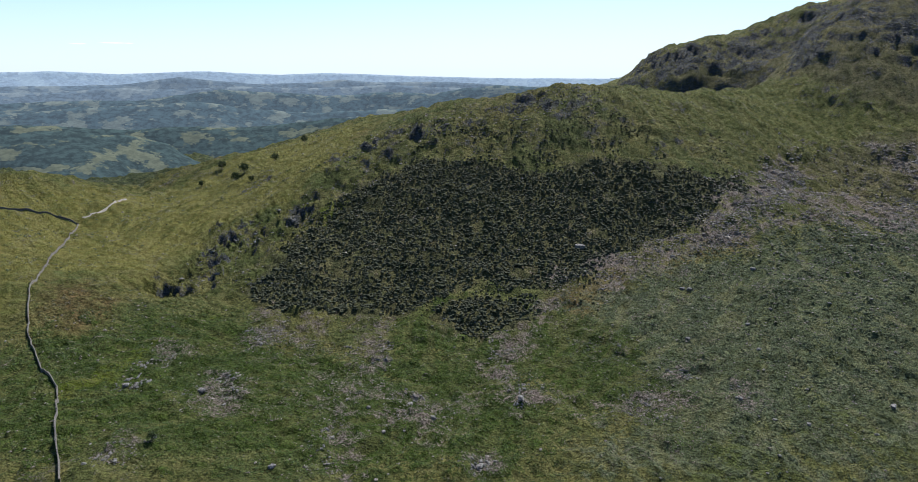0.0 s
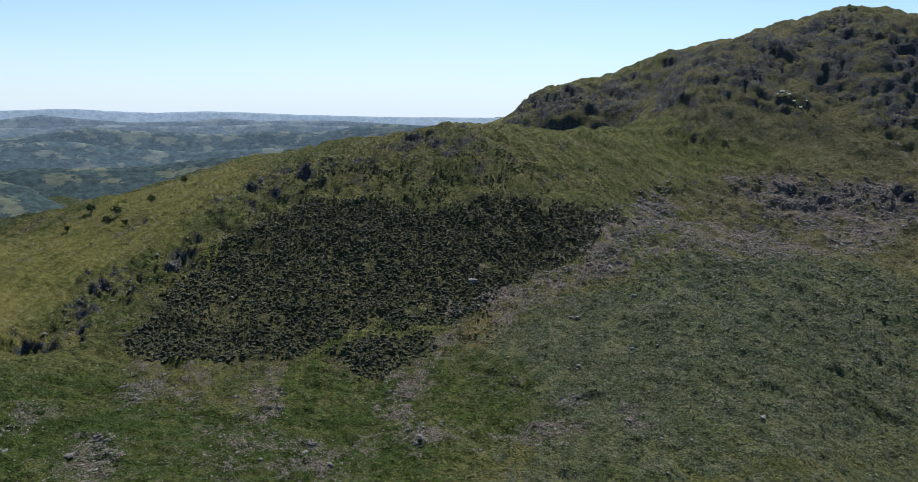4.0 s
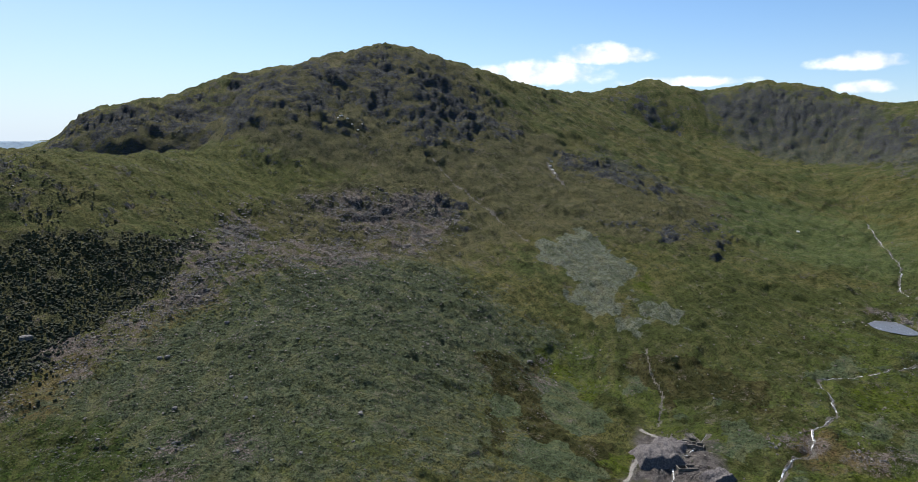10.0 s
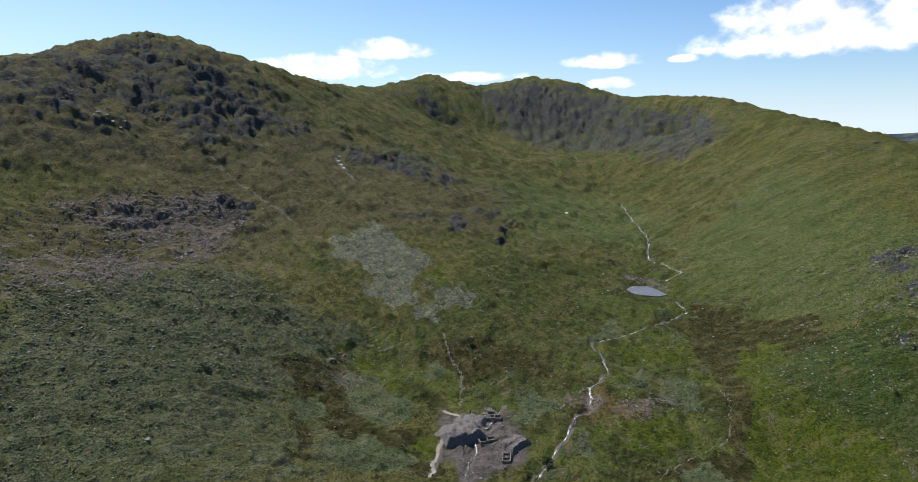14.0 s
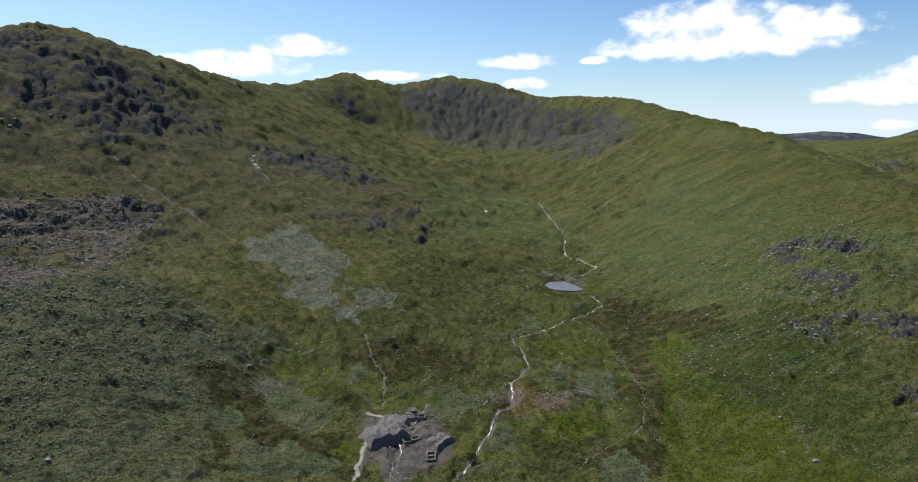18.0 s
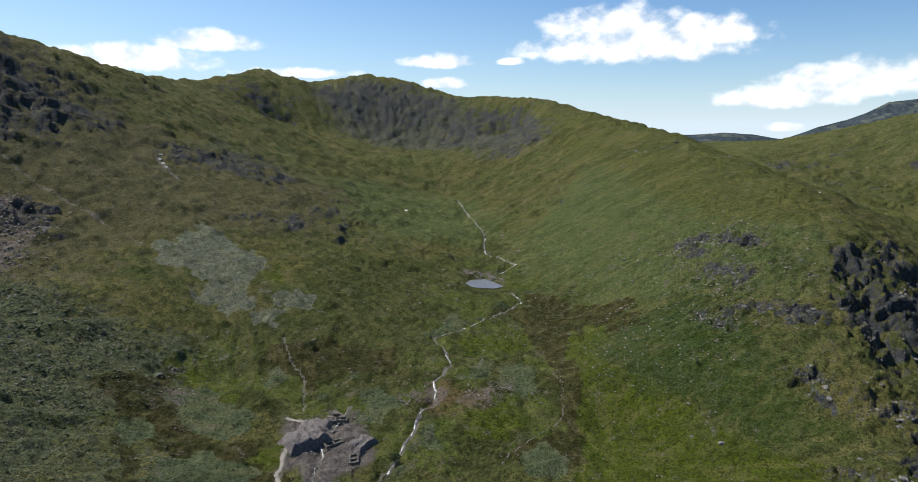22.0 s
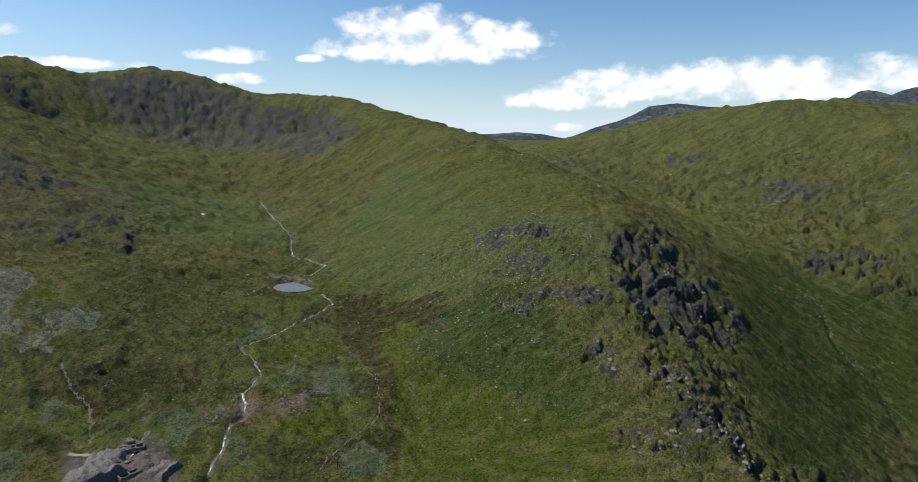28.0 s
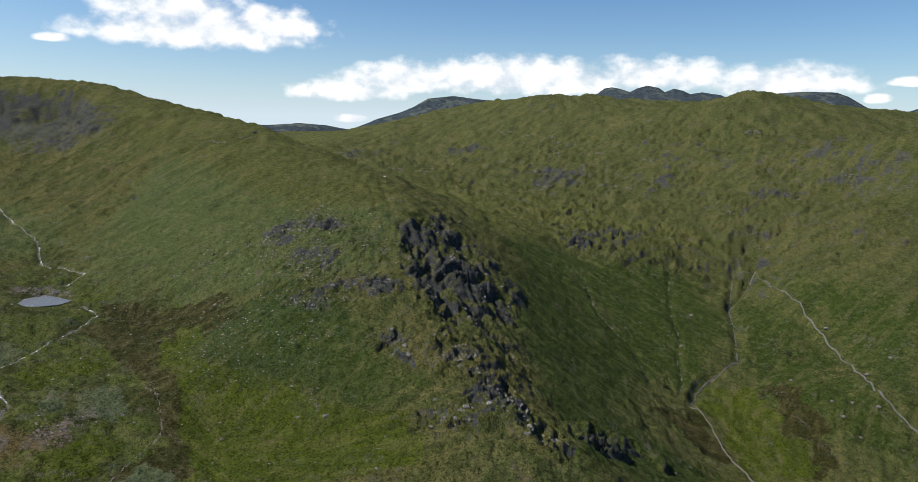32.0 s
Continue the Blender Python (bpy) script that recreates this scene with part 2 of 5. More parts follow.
LINES = [along(line, 70) for line in RIDGES + BECKS]
KNOTS = np.concatenate(LINES + [np.array(s, float) for s in SLOPES])
# soft interpolation of the heights between the lines
_, first = np.unique(np.round(KNOTS[:, :2] / 12), axis=0, return_index=True)
KNOTS = KNOTS[np.sort(first)]
U = KNOTS[:, :2] / 1000
GAP = np.hypot(U[:, None, 0] - U[None, :, 0], U[:, None, 1] - U[None, :, 1])
SYS = np.zeros((len(U) + 3, len(U) + 3))
SYS[:-3, :-3] = np.sqrt(GAP ** 2 + 0.0004) - 0.0012 * np.eye(len(U))
SYS[:-3, -3:] = np.c_[np.ones(len(U)), U]
SYS[-3:, :-3] = SYS[:-3, -3:].T
WEIGHT = np.linalg.solve(SYS, np.r_[KNOTS[:, 2], 0, 0, 0])


def lie(x, y):
    """Height of the land without its lumps."""
    x, y = np.atleast_1d(np.asarray(x, float)), np.atleast_1d(np.asarray(y, float))
    shape, x, y = x.shape, x.ravel() / 1000, y.ravel() / 1000
    z = np.empty(len(x))
    w = WEIGHT[:-3].astype(np.float32)
    for i in range(0, len(x), 20000):
        px, py = x[i:i + 20000].astype(np.float32), y[i:i + 20000].astype(np.float32)
        r = np.sqrt((px[:, None] - U[None, :, 0].astype(np.float32)) ** 2 + (py[:, None] - U[None, :, 1].astype(np.float32)) ** 2 + np.float32(0.0004))
        z[i:i + 20000] = r @ w
    z += WEIGHT[-3] + WEIGHT[-2] * x + WEIGHT[-1] * y
    return z.reshape(shape)


# ---- what grows where, in plan ----
HEATH = [
    [(-167, 485), (-162, 545), (-142, 602), (-110, 650), (-82, 672), (-27, 687), (40, 671), (101, 668), (172, 688), (246, 680), (304, 683), (258, 625), (221, 598), (189, 583), (146, 559), (107, 522), (84, 499), (46, 504), (23, 512), (-11, 497), (-43, 471), (-64, 462), (-101, 468), (-137, 465)],
    [(-22, 467), (3, 493), (36, 495), (64, 468), (37, 445), (19, 423), (-2, 438)],
]
FRESH = [
    [(-316, 319), (-269, 399), (-202, 462), (-158, 448), (-90, 411), (-10, 422), (45, 396), (56, 336), (32, 268), (-259, 253)],
    [(636, -16), (698, -54), (719, -118), (626, -157), (518, -168), (461, -184), (477, -132), (517, -101), (574, -61)],
    [(999, -556), (965, -699), (913, -940), (738, -821), (629, -654), (651, -578), (501, -410), (455, -536), (309, -233), (569, -342)],
    [(875, -1039), (716, -1006), (556, -1005), (427, -807), (590, -886)],
    [(847, -948), (738, -939), (464, -789), (393, -757), (554, -693), (668, -784)],
    [(-49, 495), (1, 505), (67, 481), (127, 411), (134, 346), (120, 312), (-45, 412)],
]
GREY = [
    [(99, 495), (177, 533), (296, 572), (430, 621), (549, 575), (544, 447), (566, 385), (494, 367), (392, 344), (310, 250), (49, 383)],
    [(81, 377), (176, 504), (269, 554), (458, 626), (227, 278), (75, 270)],
    [(688, -6), (727, -46), (768, -108), (709, -170), (587, -138), (534, -103), (574, -62), (626, -12)],
]
PALE = [
    [(728, 555), (829, 554), (824, 495), (773, 424), (702, 394), (647, 369), (618, 383), (634, 416), (674, 445), (685, 510)],
    [(639, 368), (662, 361), (664, 337), (641, 322), (617, 345)],
    [(687, 372), (714, 347), (704, 309), (677, 302), (658, 328)],
]
BOG = [
    [(438, 387), (514, 389), (438, 323), (416, 285), (392, 203), (361, 211), (364, 250), (412, 333), (305, 264), (373, 330)],
    [(869, 83), (843, 44), (770, 13), (573, 2), (472, -29), (444, 38), (456, 56), (523, 14), (604, 28), (689, 58), (790, 89)],
    [(819, 18), (782, -48), (695, -68), (676, -17), (705, 11)],
    [(593, -726), (580, -755), (476, -724), (428, -662), (437, -645), (483, -683)],
    [(586, -533), (579, -607), (492, -587), (488, -545)],
    [(583, 324), (623, 288), (629, 196), (577, 168), (574, 228), (528, 246), (549, 294)],
    [(416, 282), (435, 256), (377, 201), (386, 238)],
    [(743, 72), (785, 20), (750, -39), (690, -71), (687, -42), (692, 16)],
]
RUSH = [
    [(909, 389), (908, 302), (1020, 191), (927, 181), (756, 228), (709, 179), (582, 164), (584, 293), (577, 388), (606, 438), (624, 356), (715, 356)],
]
LUSH = [
    [(719, 25), (630, -25), (571, -67), (505, -109), (442, -164), (368, -142), (423, 0), (502, -5), (609, 11)],
    [(770, 10), (626, -12), (525, -83), (483, -103), (475, -37), (565, -3)],
    [(-220, 321), (-213, 369), (-193, 438), (-165, 471), (-199, 421), (-204, 347), (-204, 304)],
    [(637, -668), (591, -718), (459, -668), (437, -645), (459, -577), (551, -624), (591, -618)],
    [(518, 392), (505, 343), (479, 289), (518, 324), (538, 378)],
    [(-146, 592), (-132, 640), (-55, 639), (-100, 579), (-117, 553)],
    [(741, 407), (779, 392), (733, 362), (700, 377)],
    [(522, 104), (545, 71), (523, 48), (484, 54), (477, 90)],
    [(727, 11), (726, -20), (662, -25), (643, 3)],
    [(695, 146), (715, 69), (676, 58), (644, 123)],
    [(524, 397), (541, 368), (518, 340), (495, 363)],
    [(422, 249), (438, 237), (401, 213), (385, 223)],
]
SPOIL = [
    [(472, 244), (479, 233), (485, 194), (439, 155), (414, 161), (392, 166), (380, 186), (412, 201), (392, 218), (430, 223)],
]
STONY = [
    [(408, 766), (313, 659), (206, 586), (106, 512), (48, 419), (20, 366), (18, 398), (83, 494), (139, 555), (219, 594), (311, 683), (376, 758)],
    [(-146, 409), (-140, 460), (-99, 455), (-102, 409), (-128, 400)],
    [(-151, 323), (-144, 367), (-130, 370), (-124, 321), (-139, 310)],
    [(-43, 314), (-37, 351), (-9, 359), (-4, 310), (-26, 297)],
    [(-171, 257), (-171, 272), (-150, 269), (-147, 251), (-160, 247)],
    [(-197, 366), (-198, 393), (-188, 396), (-181, 372)],
    [(-71, 259), (-75, 332), (-80, 444), (-62, 446), (-62, 333), (-58, 261)],
    [(80, 322), (101, 340), (138, 349), (122, 320), (89, 316)],
    [(26, 337), (39, 365), (57, 364), (46, 336)],
    [(500, 811), (593, 793), (725, 748), (690, 661), (549, 596), (518, 693)],
    [(89, 500), (212, 601), (354, 680), (303, 585), (185, 528), (95, 478)],
    [(365, 701), (473, 683), (509, 608), (389, 562), (310, 598)],
    [(-121, 341), (-121, 317), (-136, 315), (-152, 335), (-155, 366), (-137, 366)],
    [(-1, 343), (-11, 324), (-31, 325), (-42, 337), (-34, 361), (-12, 364)],
    [(49, 397), (37, 352), (23, 350), (18, 397), (28, 437), (45, 436)],
    [(54, 345), (46, 338), (32, 337), (26, 346), (35, 362), (49, 361)],
    [(128, 339), (112, 324), (89, 324), (82, 347), (97, 359), (123, 359)],
    [(-59, 292), (-58, 267), (-65, 265), (-73, 286), (-76, 320), (-68, 320)],
    [(-46, 408), (-46, 352), (-56, 348), (-69, 404), (-71, 460), (-57, 461)],
    [(380, 682), (318, 612), (267, 611), (253, 645), (297, 689), (373, 727)],
    [(161, 522), (139, 489), (111, 494), (104, 531), (125, 562), (157, 563)],
    [(111, 518), (99, 506), (80, 508), (73, 525), (85, 539), (105, 538)],
    [(288, 587), (257, 552), (228, 555), (227, 601), (257, 638), (292, 638)],
    [(-113, 440), (-117, 411), (-135, 405), (-153, 433), (-153, 470), (-128, 462)],
    [(-180, 378), (-182, 370), (-190, 364), (-201, 375), (-201, 387), (-191, 391)],
    [(-184, 340), (-186, 335), (-192, 334), (-198, 341), (-198, 347), (-192, 348)],
    [(-152, 262), (-152, 249), (-163, 246), (-178, 260), (-178, 272), (-161, 268)],
    [(22, 281), (16, 273), (4, 273), (-1, 282), (5, 293), (17, 300)],
    [(150, 373), (141, 361), (130, 362), (129, 375), (137, 385), (147, 380)],
    [(174, 333), (165, 320), (157, 320), (159, 336), (171, 356), (180, 356)],
    [(489, 353), (451, 330), (443, 332), (477, 361), (517, 386), (525, 383)],
    [(603, 741), (543, 696), (510, 712), (521, 755), (567, 785), (605, 771)],
    [(567, 626), (532, 601), (526, 621), (534, 642), (570, 670), (578, 651)],
    [(406, 732), (347, 660), (317, 669), (326, 719), (369, 768), (410, 772)],
    [(573, 54), (547, 67), (530, 96), (531, 112), (552, 100), (578, 71)],
    [(541, 125), (524, 130), (510, 146), (525, 161), (552, 159), (560, 140)],
    [(904, 115), (898, 131), (910, 167), (913, 183), (932, 169), (926, 134)],
    [(513, -104), (502, -99), (506, -95), (520, -95), (532, -100), (526, -104)],
]
TAN = [
    [(-328, 475), (-297, 483), (-253, 445), (-237, 389), (-249, 377), (-286, 414)],
    [(-348, 756), (-281, 849), (-155, 936), (-102, 789), (-174, 725), (-224, 687), (-271, 642), (-300, 625)],
    [(-438, 645), (-424, 671), (-387, 658), (-396, 631)],
    [(62, 434), (113, 455), (121, 403), (81, 377), (57, 395)],
    [(154, 528), (219, 561), (278, 575), (251, 534), (176, 504)],
    [(72, 509), (156, 545), (146, 484), (90, 429), (73, 458)],
    [(518, 156), (562, 141), (551, 79), (537, 87), (498, 124)],
]
TARN = [
    [(888, 170), (908, 166), (918, 146), (900, 129), (878, 113), (864, 125), (864, 144), (868, 158)],
]
WOODS = [
    [(-1999, 2149), (-1673, 2378), (-976, 2391), (-754, 2772), (-410, 3191), (-218, 914), (-652, 1873), (-388, 875), (-450, 812), (-498, 694), (-1260, 1332)],
]
RUGGED = [
    [(349, 1457), (552, 1394), (808, 1351), (909, 1117), (1124, 1069), (1080, 890), (903, 809), (788, 860), (640, 921), (515, 980), (537, 1217)],
    [(1078, 783), (1261, 738), (1291, 588), (1103, 530), (995, 669)],
    [(2574, 1144), (2777, 977), (2786, 585), (2195, 71), (1792, 142), (1798, 263), (2328, 660), (2363, 930)],
    [(791, -280), (897, -396), (715, -381), (348, -233), (356, -171), (461, -184)],
    [(2272, -526), (2191, -1284), (1708, -1696), (1235, -1920), (1159, -1984), (658, -1163), (990, -717), (1826, -670)],
    [(-236, 488), (-171, 650), (-121, 725), (-17, 814), (178, 816), (172, 746), (-53, 696), (-148, 603), (-171, 489)],
    [(421, 806), (757, 753), (708, 631), (492, 658), (365, 701)],
    [(892, -24), (947, -128), (921, -223), (704, -182), (729, -125)],
    [(874, -100), (906, -189), (762, -277), (598, -221), (657, -114)],
    [(893, 555), (1212, 477), (972, 377), (845, 441)],
]
MEADOW = [
    [(-588, 618), (-491, 684), (-422, 701), (-380, 772), (-302, 867), (-192, 953), (-122, 947), (-121, 725), (-154, 691), (-182, 649), (-231, 612), (-253, 554), (-256, 483), (-285, 503), (-336, 488), (-312, 412), (-407, 404)],
    [(2565, 252), (2069, -50), (3120, -644), (1006, -314), (850, -341), (854, -259), (919, -175), (1119, -108), (1618, 48)],
    [(119, 790), (235, 844), (453, 1027), (547, 885), (653, 840), (500, 811), (331, 757), (235, 782)],
    [(1895, -42), (1620, -201), (2449, -587), (920, -228), (1126, -147), (1495, -60)],
    [(1826, -670), (1369, -984), (956, -1059), (967, -976), (1018, -736), (920, -437)],
]
VALE = [
    [(512, 437), (624, 356), (802, 309), (910, 204), (1074, 143), (936, 82), (741, -69), (665, -64), (628, -2), (475, -37), (403, 139), (476, 269), (416, 330), (458, 387)],
    [(874, 185), (874, 77), (765, -18), (605, 4), (505, -10), (456, 8), (500, 150), (736, 206)],
]
GREEN = [
    [(1122, 121), (1293, 45), (1704, -40), (1865, -97), (1620, -201), (2233, -538), (751, -191), (768, -108), (785, -24), (914, 80)],
    [(976, 32), (1051, -82), (1005, -190), (930, -282), (790, -287), (680, -210), (727, -126), (763, -30), (850, 29)],
    [(1222, 601), (1551, 501), (1521, 287), (1173, 136), (1091, 204), (1037, 335), (1099, 469)],
]
DULL = [
    [(563, 980), (843, 1255), (927, 1144), (1033, 1082), (1093, 907), (1156, 756), (1274, 490), (934, 399), (743, 571), (526, 549), (392, 628), (352, 645)],
    [(341, 1470), (549, 1387), (808, 1351), (913, 1122), (1133, 1078), (1080, 890), (957, 717), (724, 645), (557, 803), (421, 806), (453, 1027)],
    [(2574, 1144), (2777, 977), (2786, 585), (2195, 71), (1735, 136), (1748, 255), (1867, 529), (2309, 908)],
]
UPPER = [
    [(-110, 650), (-55, 730), (11, 770), (113, 762), (202, 762), (281, 748), (309, 694), (172, 688), (40, 671), (-27, 687)],
]
FERN = [
    [(458, 350), (512, 350), (478, 280), (447, 268), (420, 285), (433, 327)],
    [(401, 358), (415, 341), (407, 313), (384, 317), (385, 339)],
    [(363, 291), (398, 271), (387, 220), (365, 217), (322, 256), (334, 273)],
    [(683, 185), (756, 166), (749, 136), (709, 142), (686, 171)],
    [(607, 80), (632, 60), (583, 39), (552, 46), (558, 65)],
    [(459, 46), (490, 26), (464, 7), (445, 3), (432, 39)],
    [(527, 204), (544, 187), (515, 158), (472, 158), (476, 182)],
    [(471, 130), (486, 116), (451, 108), (439, 121)],
    [(601, 114), (633, 93), (607, 80), (580, 93), (574, 109)],
    [(535, 299), (562, 293), (532, 272), (510, 280)],
]
ROCKY = [
    [(775, 1126), (888, 1115), (933, 1032), (979, 983), (1069, 938), (1035, 847), (929, 817), (882, 860), (761, 838), (798, 935), (761, 1010), (703, 1044)],
    [(1057, 767), (1155, 768), (1221, 713), (1184, 626), (1184, 549), (1079, 513), (1090, 590), (1049, 652), (1012, 688), (996, 725)],
    [(905, 473), (1069, 486), (1064, 427), (1012, 354), (942, 370), (920, 420), (886, 444)],
    [(2548, 1141), (2755, 954), (2815, 730), (2752, 585), (2600, 601), (2505, 722), (2452, 877), (2474, 958), (2533, 1084)],
    [(2088, 1349), (2436, 1298), (2447, 1149), (2340, 1151), (2172, 1211), (2112, 1293)],
    [(2656, 516), (2569, 270), (2166, 98), (1851, 129), (1790, 202), (1807, 300), (2420, 536), (2497, 600)],
    [(565, 789), (677, 762), (733, 695), (678, 645), (608, 676), (541, 700), (541, 746)],
    [(344, 1470), (427, 1480), (562, 1421), (724, 1448), (820, 1384), (793, 1304), (674, 1250), (621, 1280), (540, 1292), (455, 1290), (380, 1340)],
    [(539, 1110), (618, 1130), (682, 1110), (782, 1126), (912, 1110), (1004, 1042), (935, 999), (830, 1033), (718, 999), (657, 987), (567, 971), (469, 956)],
    [(793, -264), (833, -357), (793, -385), (758, -423), (671, -409), (591, -318), (574, -274), (602, -247), (664, -243), (731, -253)],
    [(504, -213), (531, -261), (499, -276), (475, -293), (346, -220), (372, -207), (421, -204), (464, -202)],
    [(566, -184), (525, -199), (510, -193), (546, -183)],
    [(441, -168), (423, -185), (392, -190), (403, -167)],
    [(428, -288), (499, -376), (479, -411), (451, -431), (364, -298), (344, -252)],
    [(879, -117), (921, -174), (885, -234), (809, -222), (856, -184), (824, -139)],
    [(786, -133), (755, -177), (734, -165), (754, -134)],
    [(684, -180), (686, -230), (616, -226), (616, -181), (657, -174)],
    [(698, -117), (667, -143), (638, -143), (664, -123)],
    [(2257, -937), (2115, -1085), (2004, -1030), (2187, -932)],
    [(1841, -1010), (1650, -1205), (1585, -1120), (1531, -1006), (1658, -969)],
    [(1489, -1245), (1333, -1286), (1279, -1219), (1388, -1184)],
    [(1718, -1406), (1703, -1461), (1615, -1399), (1672, -1381)],
    [(1643, -1500), (1424, -1532), (1417, -1484), (1556, -1444)],
    [(1617, -1347), (1424, -1410), (1451, -1333)],
    [(1449, -1453), (1296, -1461), (1354, -1402)],
    [(1125, -1314), (1090, -1343), (1065, -1298), (1081, -1266)],
    [(1760, -1869), (1731, -1940), (1630, -1948), (1647, -1855)],
    [(1425, -1709), (1378, -1789), (1336, -1714)],
    [(1242, -1683), (1267, -1783), (1039, -1467), (1090, -1463)],
    [(1143, -829), (1046, -902), (989, -828), (1021, -691), (1071, -710)],
    [(2455, -1447), (2417, -1566), (2293, -1514), (2290, -1378)],
    [(2293, -499), (2614, -923), (2478, -925), (2171, -620)],
    [(-144, 703), (-126, 757), (-58, 773), (-23, 767), (-22, 733), (-69, 732), (-102, 683)],
    [(104, 752), (175, 804), (171, 782), (117, 743)],
    [(53, 787), (126, 812), (129, 776), (66, 771)],
    [(-238, 497), (-240, 589), (-225, 630), (-164, 650), (-161, 633), (-192, 595), (-200, 535), (-229, 529)],
    [(235, 756), (295, 794), (277, 759), (227, 729)],
]
CRAGS = [  # line, half width, height
    ([(-234, 501), (-222, 532), (-210, 583), (-189, 606), (-161, 634)], 12, 27),
    ([(-173, 503), (-155, 510)], 6, 6),
    ([(-132, 693), (-120, 720), (-104, 751), (-58, 773)], 7, 8),
    ([(-86, 708), (-54, 704)], 5, 6),
    ([(-16, 747), (32, 758)], 6, 7),
    ([(53, 784), (87, 806), (134, 812)], 7, 9),
    ([(112, 751), (143, 781), (181, 814)], 7, 9),
    ([(-299, 800), (-262, 799)], 5, 5),
    ([(-240, 695), (-218, 722)], 6, 6),
    ([(-387, 810), (-378, 861)], 6, 7),
    ([(-154, 330), (-146, 345)], 4, 4),
    ([(-40, 308), (-32, 340)], 4, 5),
    ([(-196, 337), (-185, 341)], 4, 4),
    ([(-15, 467), (20, 450)], 5, 6),
    ([(193, 692), (244, 740), (290, 776)], 5, 5),
    ([(478, 918), (535, 920)], 6, 6),
    ([(465, 673), (496, 684)], 5, 6),
    ([(909, 959), (1006, 921), (1052, 882)], 22, 12),
    ([(822, 849), (920, 840), (1015, 850)], 16, 9),
    ([(691, 1092), (797, 1063), (852, 1019)], 19, 11),
    ([(681, 998), (787, 941), (822, 882)], 15, 7),
    ([(1064, 765), (1140, 729), (1164, 679), (1184, 628), (1200, 567)], 16, 13),
    ([(895, 469), (1005, 452), (1092, 427)], 14, 12),
    ([(881, 537), (937, 507)], 12, 9),
    ([(464, 684), (513, 685)], 10, 10),
    ([(590, 759), (628, 709), (725, 708)], 12, 8),
    ([(543, 1229), (558, 1060), (600, 969)], 13, 7),
    ([(351, 1441), (433, 1412), (491, 1335)], 21, 13),
    ([(459, 1286), (598, 1346), (776, 1351), (793, 1302)], 22, 13),
    ([(667, 1318), (660, 1106), (714, 1026)], 15, 8),
    ([(2551, 1081), (2708, 953), (2792, 794), (2763, 605)], 45, 27),
    ([(2424, 953), (2457, 793), (2559, 654)], 45, 22),
    ([(2666, 488), (2597, 318), (2134, 103)], 37, 20),
    ([(2419, 419), (1878, 227), (1931, 154)], 37, 20),
    ([(2261, 1331), (2398, 1222), (2381, 1163)], 30, 12),
    ([(858, -118), (880, -139), (894, -189)], 14, 10),
    ([(779, -131), (746, -172)], 12, 8),
    ([(669, -119), (646, -141)], 7, 6),
    ([(1249, 63), (1219, 12)], 9, 6),
    ([(795, -309), (785, -340), (726, -347), (648, -340)], 14, 28),
    ([(747, -273), (660, -256), (579, -245)], 11, 32),
    ([(532, -221), (489, -230), (450, -237)], 10, 28),
    ([(428, -172), (414, -188), (389, -198)], 8, 24),
    ([(465, -257), (390, -232), (352, -227)], 9, 24),
    ([(632, -292), (556, -294), (514, -303)], 9, 20),
    ([(561, -181), (520, -187)], 8, 16),
    ([(781, -142), (732, -175)], 10, 16),
    ([(877, -117), (883, -168), (825, -204)], 12, 17),
    ([(666, -173), (641, -217)], 9, 13),
    ([(672, -120), (645, -140)], 7, 12),
    ([(1774, -941), (1753, -1075), (1606, -1170)], 22, 8),
    ([(1451, -1080), (1393, -1173)], 15, 6),
    ([(1102, -1300), (1059, -1335)], 14, 10),
    ([(832, -1217), (800, -1272), (720, -1261)], 19, 10),
    ([(1713, -1382), (1624, -1472)], 22, 9),
    ([(1433, -1328), (1392, -1483)], 18, 7),
    ([(1475, -1217), (1291, -1261)], 18, 7),
    ([(2224, -908), (2085, -1055)], 22, 7),
    ([(2296, -532), (2496, -767), (2485, -937)], 30, 10),
    ([(2462, -1868), (2355, -1980), (2267, -2207)], 45, 15),
    ([(1799, -1892), (1694, -1921), (1489, -1964)], 37, 15),
    ([(1096, -1483), (1297, -1956), (1283, -2043)], 30, 11),
    ([(1006, -674), (996, -833)], 15, 6),
    ([(1270, -1147), (1317, -1246)], 15, 6),
    ([(900, -1379), (844, -1386)], 16, 10),
    ([(2777, -991), (2666, -1200), (2489, -1312)], 45, 13),
    ([(1629, -1962), (1652, -2300), (1415, -2181)], 52, 15),
]
